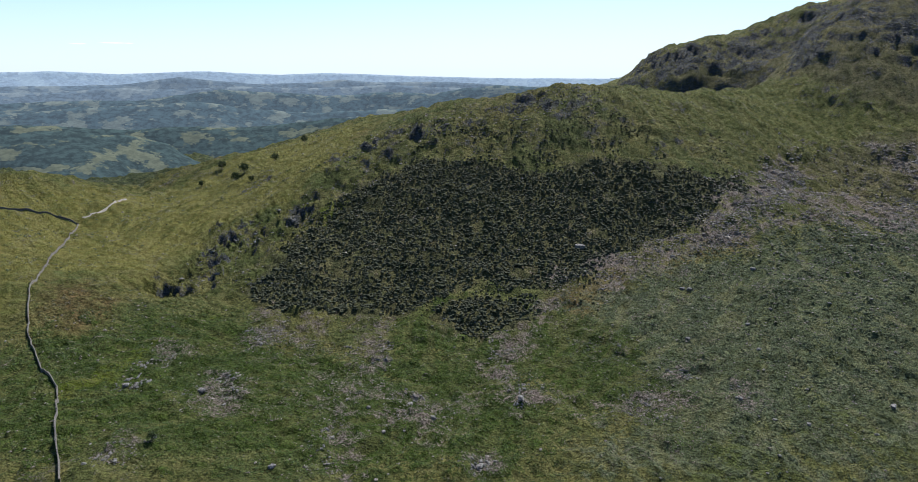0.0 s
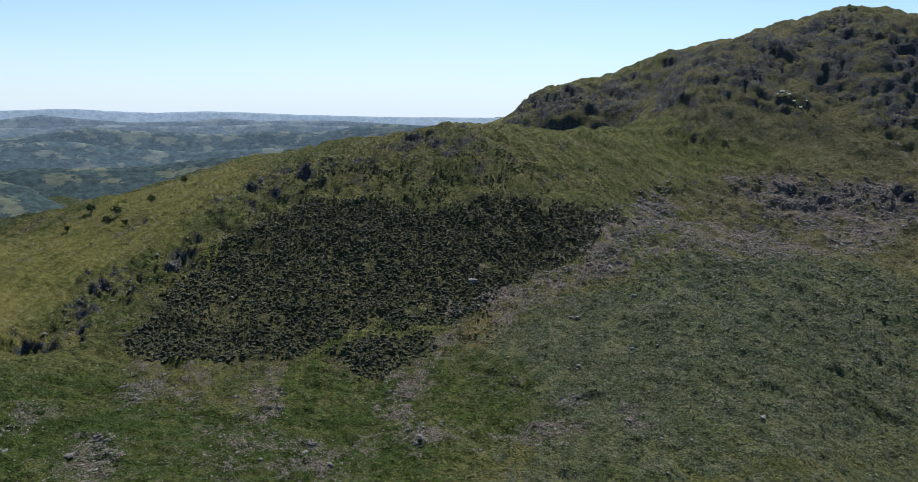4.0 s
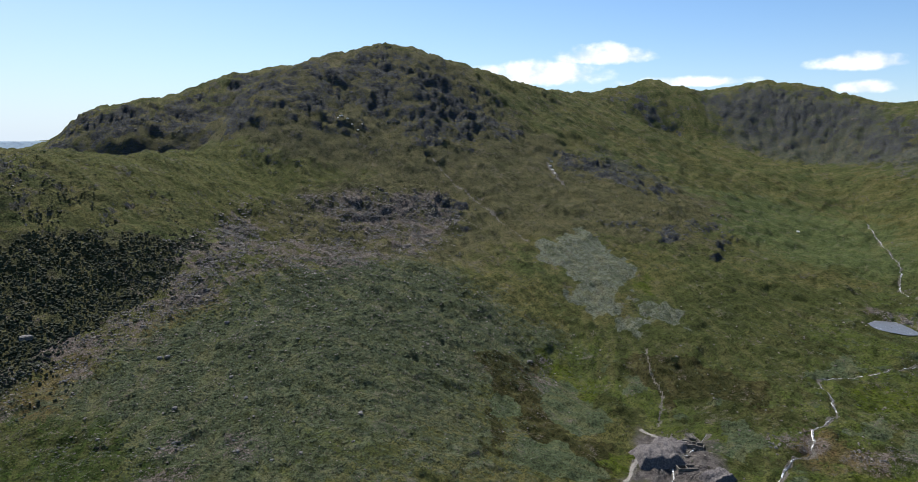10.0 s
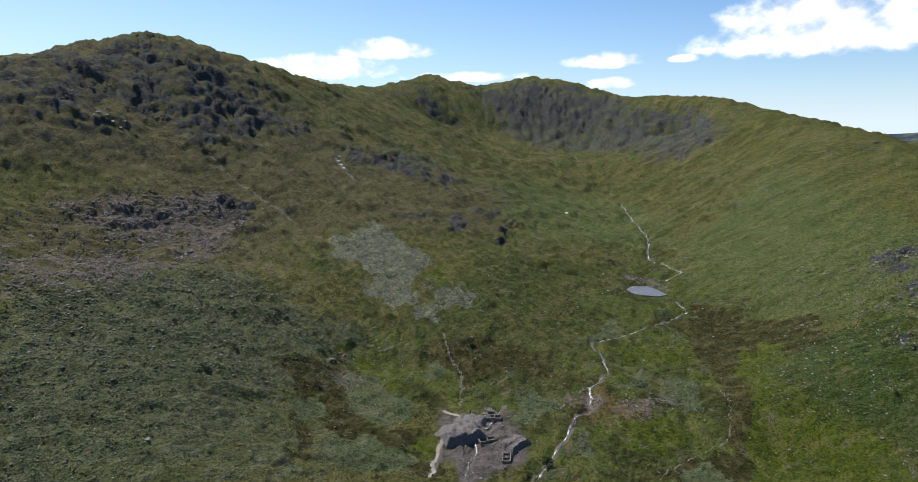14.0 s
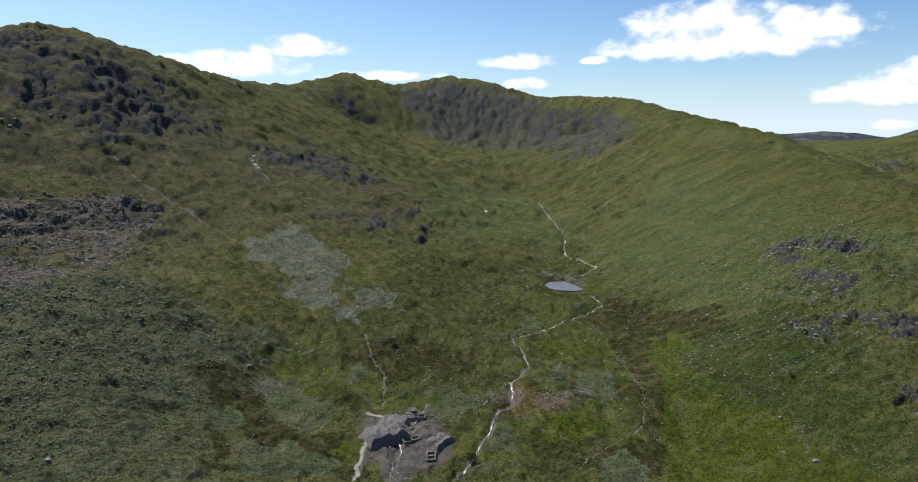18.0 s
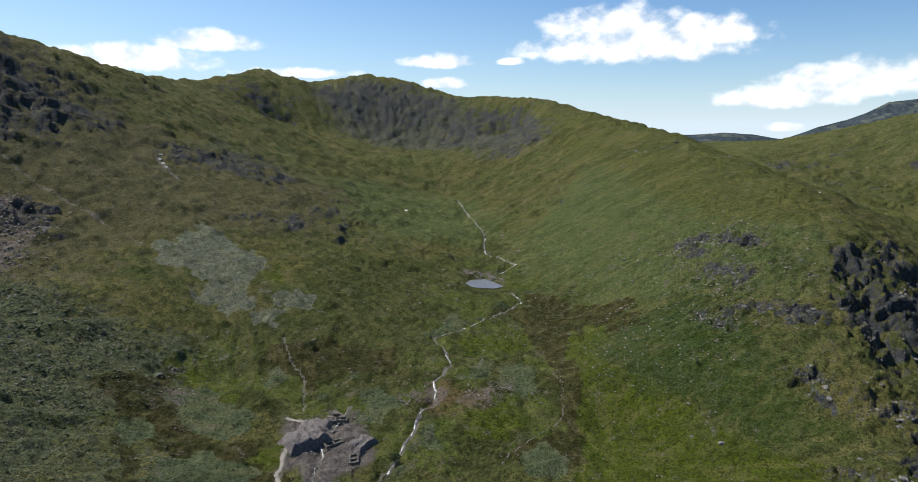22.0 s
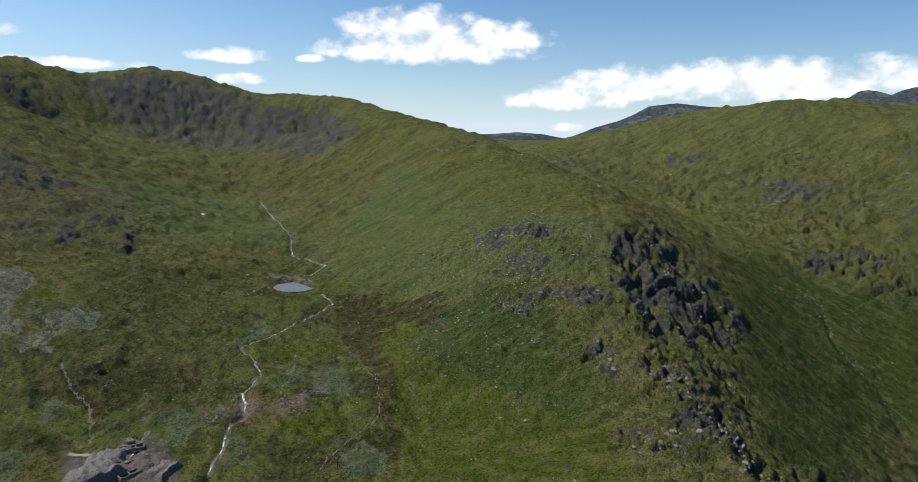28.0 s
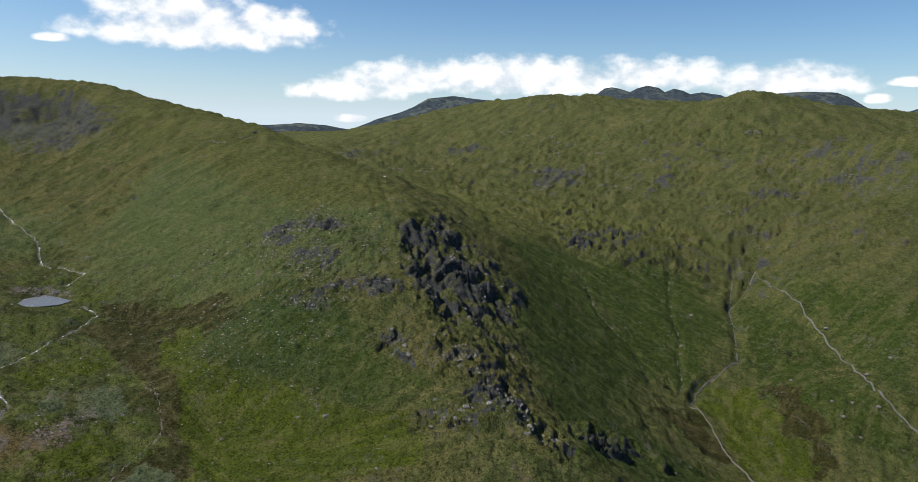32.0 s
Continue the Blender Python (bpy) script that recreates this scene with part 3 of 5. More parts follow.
WAYS = {
    "beck": [[(402.9, 141.2), (433.4, 135.3), (467.9, 133.8), (509.1, 135.2), (528.8, 128.2), (563.1, 138.4), (609.1, 132.0), (652.7, 148.1), (682.8, 168.5), (726.9, 134.1), (772.4, 107.2), (824.7, 81.9), (860.0, 104.8)]],
    "upper_beck": [[(927.4, 132.0), (972.5, 107.2), (1021.9, 144.6), (1049.3, 167.6), (1170.6, 187.8), (1286.4, 230.4), (1488.1, 301.5)]],
    "north_beck": [[(598.5, -612.6), (632.1, -663.6), (653.9, -757.3), (723.8, -826.1), (797.9, -890.2), (830.8, -958.2), (893.2, -1059.0)], [(797.9, -890.2), (881.5, -984.6), (923.4, -1033.1)]],
    "side_beck": [[(608.9, -587.4), (621.5, -569.8), (704.3, -603.3), (776.5, -589.3), (885.5, -637.6), (944.5, -604.9)], [(605.0, -598.3), (639.1, -639.3), (680.3, -665.9), (726.9, -712.9), (785.5, -745.7), (924.9, -864.1)]],
    "wet_path": [[(440.9, 57.8), (477.4, 49.8), (526.3, 16.0), (580.6, 19.1), (611.2, 28.6)]],
    "mine_run": [[(381.6, 183.6), (408.9, 190.0), (425.5, 192.5), (443.5, 203.0), (470.1, 198.5), (503.5, 201.0)]],
    "side_run": [[(489.6, 237.7), (534.7, 255.9), (591.3, 302.8), (609.4, 315.3)]],
    "mine_track": [[(369.1, 204.1), (412.1, 218.8), (444.9, 222.0), (475.8, 206.3), (470.3, 242.7)]],
    "road": [[(397.1, -794.9), (438.4, -800.1), (490.5, -815.1), (590.3, -886.3), (652.9, -915.6), (776.0, -983.3), (879.3, -1043.1), (935.3, -1023.5), (976.6, -984.4)]],
    "pass_road": [[(983.7, -975.2), (1137.4, -899.1), (1394.5, -876.0), (1514.7, -804.2), (1627.7, -734.9), (1715.9, -664.5), (1166.2, -380.5)]],
    "valley_wall": [[(594.5, -612.6), (556.9, -609.7), (515.1, -585.3), (495.8, -579.3), (450.2, -567.2)]],
    "long_wall": [[(-171.0, 241.0), (-197.0, 281.6), (-222.3, 324.4), (-247.4, 350.4), (-279.0, 388.5), (-316.5, 449.6), (-338.7, 502.9), (-362.3, 571.9), (-381.8, 631.2)]],
    "high_wall": [[(-381.8, 631.2), (-406.5, 634.9), (-428.2, 628.8), (-449.8, 618.8), (-488.2, 610.5)]],
    "left_track": [[(-384.7, 642.0), (-373.6, 661.0), (-370.6, 705.2)]],
    "gully": [[(519.2, 520.4), (506.2, 458.0), (510.9, 411.6), (504.0, 361.7), (483.3, 304.6), (472.6, 274.9)]],
    "old_wall": [[(508.7, -106.4), (551.5, -122.8), (575.4, -139.8), (627.0, -150.1)], [(545.1, -132.0), (568.1, -163.5)]],
    "rock_run": [[(1013.5, 744.8), (982.5, 703.5), (961.3, 670.1)]],
    "face_gully": [[(787.3, 828.4), (770.8, 688.2), (739.0, 569.4)]],
}


def smooth(a, b, v):
    t = np.clip((v - a) / (b - a), 0, 1)
    return t * t * (3 - 2 * t)


def patch(x, y, outlines, soft):
    """1 inside the outlines, 0 outside, with a soft edge."""
    out = np.zeros(x.shape)
    for o in outlines:
        p = np.array(o, float)
        lo, hi = p.min(0) - soft, p.max(0) + soft
        sel = (x > lo[0]) & (x < hi[0]) & (y > lo[1]) & (y < hi[1])
        if not sel.any():
            continue
        px, py = x[sel], y[sel]
        inside, near = np.zeros(px.shape, bool), np.full(px.shape, 1e9)
        for a, b in zip(p, np.roll(p, -1, 0)):
            e = b - a
            k = np.clip(((px - a[0]) * e[0] + (py - a[1]) * e[1]) / (e @ e + 1e-9), 0, 1)
            near = np.minimum(near, np.hypot(px - a[0] - k * e[0], py - a[1] - k * e[1]))
            if a[1] != b[1]:
                cross = (a[1] > py) != (b[1] > py)
                inside ^= cross & (px < a[0] + (py - a[1]) * e[0] / e[1])
        out[sel] = np.maximum(out[sel], np.clip(0.5 + np.where(inside, near, -near) / soft, 0, 1))
    return out


def off_line(x, y, line, reach):
    """Which points lie within reach of the line, how far off, and the nearest place on it."""
    p = np.array(line, float)
    lo, hi = p.min(0) - reach, p.max(0) + reach
    sel = np.nonzero((x > lo[0]) & (x < hi[0]) & (y > lo[1]) & (y < hi[1]))
    px, py = x[sel], y[sel]
    best, nx, ny = np.full(px.shape, 1e9), np.zeros(px.shape), np.zeros(px.shape)
    for a, b in zip(p[:-1], p[1:]):
        e = b - a
        k = np.clip(((px - a[0]) * e[0] + (py - a[1]) * e[1]) / (e @ e + 1e-9), 0, 1)
        qx, qy = a[0] + k * e[0], a[1] + k * e[1]
        d = np.hypot(px - qx, py - qy)
        c = d < best
        best[c], nx[c], ny[c] = d[c], qx[c], qy[c]
    return sel, best, nx, ny


def stairs(t, n):
    """From 0 to 1 in n uneven steps."""
    t = np.clip(t, 0, 1) * n
    k = np.floor(t)
    return (k + smooth(0.25, 0.62, t - k)) / n


def crag_relief(x, y):
    """Rock steps: their height and where bare rock shows."""
    d = np.hypot(x, y)
    wx, wy = x + 0.022 * d * fbm(x, y, 40, 4, 61, 0.6), y + 0.022 * d * fbm(x, y, 40, 4, 62, 0.6)
    rocky = np.maximum(patch(wx, wy, ROCKY[:9], 70), patch(wx, wy, ROCKY[18:32], 45))
    rocky = np.maximum(rocky, 0.9 * patch(wx, wy, ROCKY[9:18] + ROCKY[32:], 30))
    worn = smooth(-0.45, 0.25, fbm(x, y, 48, 4, 63, 0.6))
    bare = smooth(0.25, 0.75, rocky) * (0.25 + 0.75 * worn)
    dz = np.zeros(x.shape)
    for n, (line, wide, tall) in enumerate(CRAGS):
        if wide >= 20 or (wide >= 14 and tall < 16):
            continue
        p = np.array(line, float)
        reach = wide * 3.2
        lo, hi = p.min(0) - reach - wide, p.max(0) + reach + wide
        box = np.nonzero((x > lo[0]) & (x < hi[0]) & (y > lo[1]) & (y < hi[1]))
        bx, by = x[box], y[box]
        wx, wy = bx + wide * 0.7 * fbm(bx, by, wide * 1.8, 3, 40 + n), by + wide * 0.7 * fbm(bx, by, wide * 1.8, 3, 140 + n)
        sel, off, nx, ny = off_line(wx, wy, line, reach)
        if not len(off):
            continue
        mx, my = p.mean(0)
        h = lie([mx + 15, mx - 15, mx, mx], [my, my, my + 15, my - 15])
        down = np.array([h[1] - h[0], h[3] - h[2]])
        down /= np.hypot(*down) + 1e-9
        s = (wx[sel] - nx) * down[0] + (wy[sel] - ny) * down[1]
        fall = 1 - smooth(wide, reach, off)
        gap = smooth(-0.9, 0.7, fbm(bx[sel], by[sel], wide * 1.1, 3, 240 + n) + (0.6 if n == 0 else 0.34 if tall > 19 else 0.12))
        rib = np.abs(fbm(bx[sel], by[sel], wide * 0.8, 4, 340 + n, 0.6))
        go = (s + wide * 0.4 * (rib - 0.3)) / (wide * 2.0) + 0.5
        to = (box[0][sel], box[1][sel])
        dz[to] += tall * fall * gap * 0.45 * (0.14 - stairs(go, 2 if tall < 12 else 4)) + tall * 0.10 * fall * gap * (0.35 - rib)
        bare[to] = np.maximum(bare[to], (1 - smooth(wide * 0.4, wide * 1.3, off)) * (0.1 + 0.75 * gap) * (0.3 + 0.7 * worn[to]))
    return dz, bare


TARN_LEVEL = 21.5


def rills(x, y):
    """Noise drawn out down the slope: shallow runnels, tracks of stones and streaks of growth."""
    d = np.hypot(x, y)
    e = np.clip(d * 0.02, 6, 40)
    gx, gy = lie(x + e, y) - lie(x - e, y), lie(x, y + e) - lie(x, y - e)
    size = np.hypot(gx, gy) + 1e-6
    gx, gy = gx / size, gy / size
    out = []
    for step, lump in ((5.0, 6.5), (12.0, 16.0)):
        total = 0.0
        for k in range(-3, 4):
            px, py = x + gx * k * step, y + gy * k * step
            total = total + fbm(px, py, lump, 2, 55, 0.7) * (1 - abs(k) / 5)
        out.append(total / 4.0)
    w = smooth(700, 1600, d)
    return out[0] * (1 - w) + out[1] * w


def height(x, y, steps, bare, runs):
    d = np.hypot(x, y)
    z = lie(x, y)
    calm = 1 - 0.45 * patch(x, y, BOG[1:3] + LUSH[:2] + FRESH[1:4] + GREEN[:2] + MEADOW[:1], 40)
    far = np.clip(d / 700, 0.35, 2.0)
    z = z + far * calm * (3.0 * fbm(x, y, 95, 3, 5) + 3.4 * (np.abs(fbm(x, y, 46, 4, 9)) - 0.3)) + 2.9 * calm * (np.abs(fbm(x, y, 17, 3, 21)) - 0.3)
    z = z + 0.80 * fbm(x, y, 4.6, 2, 31) * (0.4 + 0.6 * calm) * (d < 1100)
    # the low country to the south lies deeper
    south = 1 - smooth(14, 24, np.abs(np.degrees(np.arctan2(x, y)) + 8))
    south = np.maximum(south, smooth(0, 8, -8 - np.degrees(np.arctan2(x, y))))
    z = z - south * smooth(1100, 2000, d) * 0.034 * d
    wild = np.maximum(patch(x, y, RUGGED[:4] + RUGGED[5:], 70), 0.45 * patch(x, y, RUGGED[4:5], 120))
    far = np.clip(d / 900, 0.5, 2.2)
    z = z + wild * far * (3.0 * (0.55 - np.abs(fbm(x, y, 58, 5, 45, 0.6))) + 1.3 * (0.5 - np.abs(fbm(x, y, 17, 3, 46, 0.6))))
    # broken ledges of rock that follow the slope's contours, with grass between
    rock = np.clip(np.maximum(np.maximum(bare, 0.35 * wild), 0.8 * patch(x, y, RUGGED[4:5], 140)), 0, 1)
    u, v = (0.64 * x - 0.77 * y) / 2.3, 0.77 * x + 0.64 * y
    tilt = patch(x, y, RUGGED[4:5], 140)
    off = smooth(1300, 2200, d) * (1 - tilt)
    for pitch, share, seed in ((28.0, 0.62, 91), (12.0, 0.95 * (1 - off), 95)):
        level = (z + 1.3 * pitch * fbm(u, v, pitch * 4, 5, seed, 0.6)) / pitch
        k = level - np.floor(level)
        broken = smooth(-0.2, 0.35, fbm(u, v, pitch * 2.2, 4, seed + 1, 0.6))
        z = z + share * rock * broken * pitch * (np.clip((k - 0.33 - 0.10 * tilt) / (0.28 - 0.16 * tilt), 0, 1) - k)
    ribs = np.abs(fbm(u, v, 11, 4, 47, 0.65)) * (1 - off) + 2.0 * np.abs(fbm(u, v, 24, 4, 48, 0.65)) * off
    z = z + rock * 3.4 * (0.4 - ribs)
    z = z + steps + runs * np.clip(d / 700, 0.5, 2.2) * 1.9 * (1 - 0.75 * patch(x, y, VALE + BOG, 60)) * (1 - 0.6 * rock)
    for name, wide, deep in (("beck", 3.5, 2.2), ("upper_beck", 5, 2.5), ("north_beck", 6, 6), ("side_beck", 4, 3), ("mine_run", 4, 1.2), ("gully", 3, 3.2), ("face_gully", 7, 6), ("side_run", 2, 1.5), ("old_wall", 2, -0.8)):
        for line in WAYS[name]:
            sel, off, _, _ = off_line(x, y, line, wide * 2)
            z[sel] -= deep * (1 - smooth(wide * 0.3, wide * 2, off))
    pond = smooth(0.1, 0.6, patch(x, y, TARN, 24))
    return z * (1 - pond) + pond * (TARN_LEVEL - 1.2)


def cover(x, y, bare, runs):
    """Shares of each kind of ground, 0 to 1."""
    d = np.hypot(x, y)
    w = np.clip(d / 500, 0.5, 4)
    wx, wy = x + 7 * w * fbm(x, y, 30, 4, 71, 0.6), y + 7 * w * fbm(x, y, 30, 4, 72, 0.6)
    parts = {name: patch(wx, wy, outlines, soft) for name, outlines, soft in (
        ("heath", HEATH, 14), ("fresh", FRESH, 60), ("grey", GREY[:2], 110), ("pale", PALE, 4), ("fern", FERN, 7), ("bog", BOG, 9), ("lush", LUSH, 12), ("vale", VALE, 50), ("meadow", MEADOW, 70),
        ("spoil", SPOIL, 8), ("stony", STONY[:12], 36), ("rush", RUSH, 40), ("green", GREEN, 80), ("dull", DULL[:2], 90), ("tan", TAN, 36), ("woods", WOODS, 60), ("wild", RUGGED, 80))}
    # bleached grass of the fells across the northern valley, and slaty ground under the head wall, distance haze put
    # into both tones
    edge = np.interp(x, [300, 900, 1400, 2000, 2600, 4900], [-230, -354, -369, -290, 50, 300])
    parts["north"] = smooth(70, 230, edge - y + 40 * fbm(x, y, 120, 3, 77)) * smooth(600, 1000, d)
    parts["slate_haze"] = np.maximum(patch(wx, wy, RUGGED[2:3], 160), 0.95 * patch(wx, wy, RUGGED[:2], 120))
    parts["short"] = patch(wx, wy, MEADOW[:1], 60)
    parts["stony"] = np.maximum(parts["stony"], patch(wx, wy, STONY[12:], 14))
    parts["bare"] = bare
    parts["rill"] = np.clip(0.5 + runs * 1.1, 0, 1)
    wet = np.zeros(x.shape)
    for name, wide in (("beck", 2.0), ("upper_beck", 1.8), ("mine_run", 2.4), ("side_run", 1.5), ("wet_path", 0.9), ("mine_track", 2.2), ("rock_run", 5), ("face_gully", 2.5), ("north_beck", 1.4), ("side_beck", 0.8)):
        for line in WAYS[name]:
            sel, off, _, _ = off_line(x + 2 * fbm(x, y, 9, 2, 81), y + 2 * fbm(x, y, 9, 2, 82), line, wide * 2)
            wet[sel] = np.maximum(wet[sel], 1 - smooth(wide * 0.4, wide * 1.3, off))
    parts["wash"] = wet
    return parts


# ---- materials ----
class Nodes:
    """Short way to wire a node tree."""

    def __init__(self, mat):
        mat.use_nodes = True
        self.t = mat.node_tree
        self.t.nodes.clear()

    def add(self, kind, **inputs):
        n = self.t.nodes.new("ShaderNode" + kind)
        for k, v in inputs.items():
            self.put(n.inputs[k.replace("_", " ")], v)
        return n

    def put(self, socket, v):
        if isinstance(v, bpy.types.NodeSocket):
            self.t.links.new(v, socket)
        elif isinstance(v, tuple) and len(v) == 3 and socket.type == "RGBA":
            socket.default_value = (*v, 1)
        else:
            socket.default_value = v

    def math(self, op, a, b=0.0, c=0.0):
        n = self.t.nodes.new("ShaderNodeMath")
        n.operation = op
        for s, v in zip(n.inputs, (a, b, c)):
            self.put(s, v)
        return n.outputs[0]

    def mix(self, fac, a, b):
        n = self.t.nodes.new("ShaderNodeMix")
        n.data_type = "RGBA"
        self.put(n.inputs[0], fac), self.put(n.inputs[6], a), self.put(n.inputs[7], b)
        return n.outputs[2]

    def noise(self, where, scale, detail=4.0, rough=0.55):
        n = self.add("TexNoise", Vector=where, Scale=scale, Detail=detail, Roughness=rough)
        return n.outputs["Fac"]

    def cells(self, where, scale):
        n = self.add("TexVoronoi", Vector=where, Scale=scale)
        return n.outputs["Distance"]

    def ramp(self, v, lo, hi):
        n = self.add("MapRange", Value=v)
        n.interpolation_type = "SMOOTHSTEP"
        n.inputs[1].default_value, n.inputs[2].default_value = lo, hi
        return n.outputs[0]

    def attr(self, name):
        n = self.t.nodes.new("ShaderNodeAttribute")
        n.attribute_name = name
        return n.outputs["Fac"]

    def finish(self, color, rough=0.9, bump=None, strength=1.0, distance=1.0, metal=0.0, spec=0.25):
        b = self.add("BsdfPrincipled", Base_Color=color, Roughness=rough, Metallic=metal)
        b.inputs["Specular IOR Level"].default_value = spec
        if bump is not None:
            n = self.add("Bump", Height=bump)
            n.inputs["Strength"].default_value, n.inputs["Distance"].default_value = strength, distance
            self.t.links.new(n.outputs[0], b.inputs["Normal"])
        o = self.t.nodes.new("ShaderNodeOutputMaterial")
        self.t.links.new(b.outputs[0], o.inputs["Surface"])


def fell_material():
    mat = bpy.data.materials.new("fell_ground")
    n = Nodes(mat)
    where = n.add("NewGeometry").outputs["Position"]
    grain = n.ramp(n.noise(where, 2.2, 3, 0.6), 0.36, 0.64)
    fine = n.ramp(n.noise(where, 0.85, 5, 0.65), 0.36, 0.64)
    clump = n.ramp(n.noise(where, 0.17, 6, 0.65), 0.36, 0.64)
    broad = n.ramp(n.noise(where, 0.036, 6, 0.62), 0.36, 0.64)
    wide = n.ramp(n.noise(where, 0.009, 5, 0.6), 0.38, 0.62)
    tuft = n.cells(where, 0.6)
    # grass: olive, drier and greener by turns
    col = n.mix(wide, (0.125, 0.122, 0.038), (0.086, 0.110, 0.034))
    col = n.mix(n.math("MULTIPLY", n.ramp(broad, 0.3, 1.0), 0.6), col, (0.180, 0.151, 0.050))
    col = n.mix(n.math("MULTIPLY", n.ramp(clump, 0.45, 0.9), 0.75), col, (0.036, 0.053, 0.013))
    patchy = n.math("ADD", n.math("MULTIPLY", n.math("SUBTRACT", broad, 0.5), 0.55), n.math("ADD", n.math("MULTIPLY", n.math("SUBTRACT", clump, 0.5), 0.45), n.math("MULTIPLY", n.math("SUBTRACT", fine, 0.5), 0.22)))
    tones = [
        ("north", (0.122, 0.122, 0.042), (0.062, 0.086, 0.024), 1.0, 0.20, 0.80),
        # grey of the rock plus the blue of distant air, painted in
        ("slate_haze", (0.066, 0.076, 0.074), (0.100, 0.106, 0.092), 0.9, 0.30, 0.80),
        ("green", (0.082, 0.116, 0.036), (0.114, 0.150, 0.052), 0.9, 0.25, 0.80),
        ("dull", (0.098, 0.092, 0.044), (0.126, 0.114, 0.058), 0.9, 0.25, 0.80),
        ("tan", (0.180, 0.120, 0.053), (0.106, 0.086, 0.031), 1.1, 0.30, 0.75),
        ("meadow", (0.130, 0.134, 0.036), (0.082, 0.101, 0.025), 0.9, 0.28, 0.75),
        ("short", (0.170, 0.151, 0.041), (0.106, 0.113, 0.026), 0.7, 0.28, 0.75),
        ("grey", (0.074, 0.096, 0.050), (0.120, 0.142, 0.084), 1.0, 0.25, 0.80),
        ("fresh", (0.028, 0.052, 0.008), (0.048, 0.082, 0.013), 0.9, 0.34, 0.66),
        ("rush", (0.050, 0.065, 0.017), (0.082, 0.098, 0.026), 0.8, 0.34, 0.7),
        ("bog", (0.026, 0.024, 0.007), (0.044, 0.040, 0.011), 0.45, 0.38, 0.58),
        ("lush", (0.086, 0.116, 0.007), (0.058, 0.086, 0.006), 0.6, 0.36, 0.64),
        ("fern", (0.077, 0.108, 0.055), (0.115, 0.146, 0.082), 0.4, 0.42, 0.58),
        ("pale", (0.222, 0.234, 0.192), (0.120, 0.144, 0.096), 0.75, 0.40, 0.60),
        ("heath", (0.046, 0.050, 0.024), (0.079, 0.077, 0.038), 0.7, 0.35, 0.65),
        ("woods", (0.019, 0.036, 0.024), (0.060, 0.077, 0.034), 0.8, 0.35, 0.65),
    ]
    # wet valley floor: dark rushes, bright moss and grey-green fern by turns
    drift = n.ramp(n.noise(where, 0.021, 5, 0.6), 0.40, 0.60)
    marsh = n.mix(n.ramp(drift, 0.62, 0.76), n.mix(n.ramp(drift, 0.25, 0.45), (0.089, 0.118, 0.022), (0.065, 0.089, 0.022)), (0.048, 0.058, 0.014))
    marsh = n.mix(n.ramp(n.noise(where, 0.034, 4, 0.55), 0.60, 0.65), marsh, (0.072, 0.098, 0.053))
    col = n.mix(n.ramp(n.math("ADD", n.attr("vale"), n.math("MULTIPLY", patchy, 0.6)), 0.35, 0.7), col, marsh)
    for name, a, b, ragged, lo, hi in tones:
        tone = n.mix(clump, a, b)
        share = n.math("ADD", n.attr(name), n.math("MULTIPLY", patchy, ragged))
        col = n.mix(n.ramp(share, lo, hi), col, tone)
    # runnels and streaks down the slope: darker growth in them, drier ground between
    rill = n.attr("rill")
    col = n.mix(n.math("MULTIPLY", n.ramp(rill, 0.55, 0.90), 0.50), col, n.mix(0.62, col, (0.020, 0.030, 0.010)))
    col = n.mix(n.math("MULTIPLY", n.ramp(n.math("SUBTRACT", 1.0, rill), 0.54, 0.90), 0.45), col, n.mix(0.5, col, (0.230, 0.190, 0.085)))
    # tufts and stalks, with the shade between them painted into the colour
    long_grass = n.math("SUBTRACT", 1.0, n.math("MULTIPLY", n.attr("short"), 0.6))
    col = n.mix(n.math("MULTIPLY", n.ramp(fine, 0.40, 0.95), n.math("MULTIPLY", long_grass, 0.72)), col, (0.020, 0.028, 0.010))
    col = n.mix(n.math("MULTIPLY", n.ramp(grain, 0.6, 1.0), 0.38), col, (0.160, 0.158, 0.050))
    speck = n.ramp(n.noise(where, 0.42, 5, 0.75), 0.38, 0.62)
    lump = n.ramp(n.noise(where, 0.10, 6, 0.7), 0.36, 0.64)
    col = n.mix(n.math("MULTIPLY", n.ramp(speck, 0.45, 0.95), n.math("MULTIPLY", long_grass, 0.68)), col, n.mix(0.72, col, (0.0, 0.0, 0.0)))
    col = n.mix(n.math("MULTIPLY", n.ramp(n.math("SUBTRACT", 1.0, lump), 0.5, 1.0), 0.40), col, n.mix(0.22, col, (0.34, 0.33, 0.13)))
    # rock, scree and washed stones
    rock = n.mix(fine, (0.030, 0.035, 0.040), (0.112, 0.118, 0.122))
    seam = n.ramp(n.noise(n.add("Mapping", Vector=where, Rotation=(0.3, 0.4, 0.88), Scale=(0.35, 1.4, 1.8)).outputs[0], 0.14, 6, 0.7), 0.38, 0.62)
    rock = n.mix(n.math("MULTIPLY", seam, 0.6), rock, (0.018, 0.021, 0.024))
    rock = n.mix(n.math("MULTIPLY", n.ramp(clump, 0.5, 1.0), 0.8), rock, (0.070, 0.070, 0.030))
    steep = n.add("SeparateXYZ", Vector=n.add("NewGeometry").outputs["Normal"]).outputs["Z"]
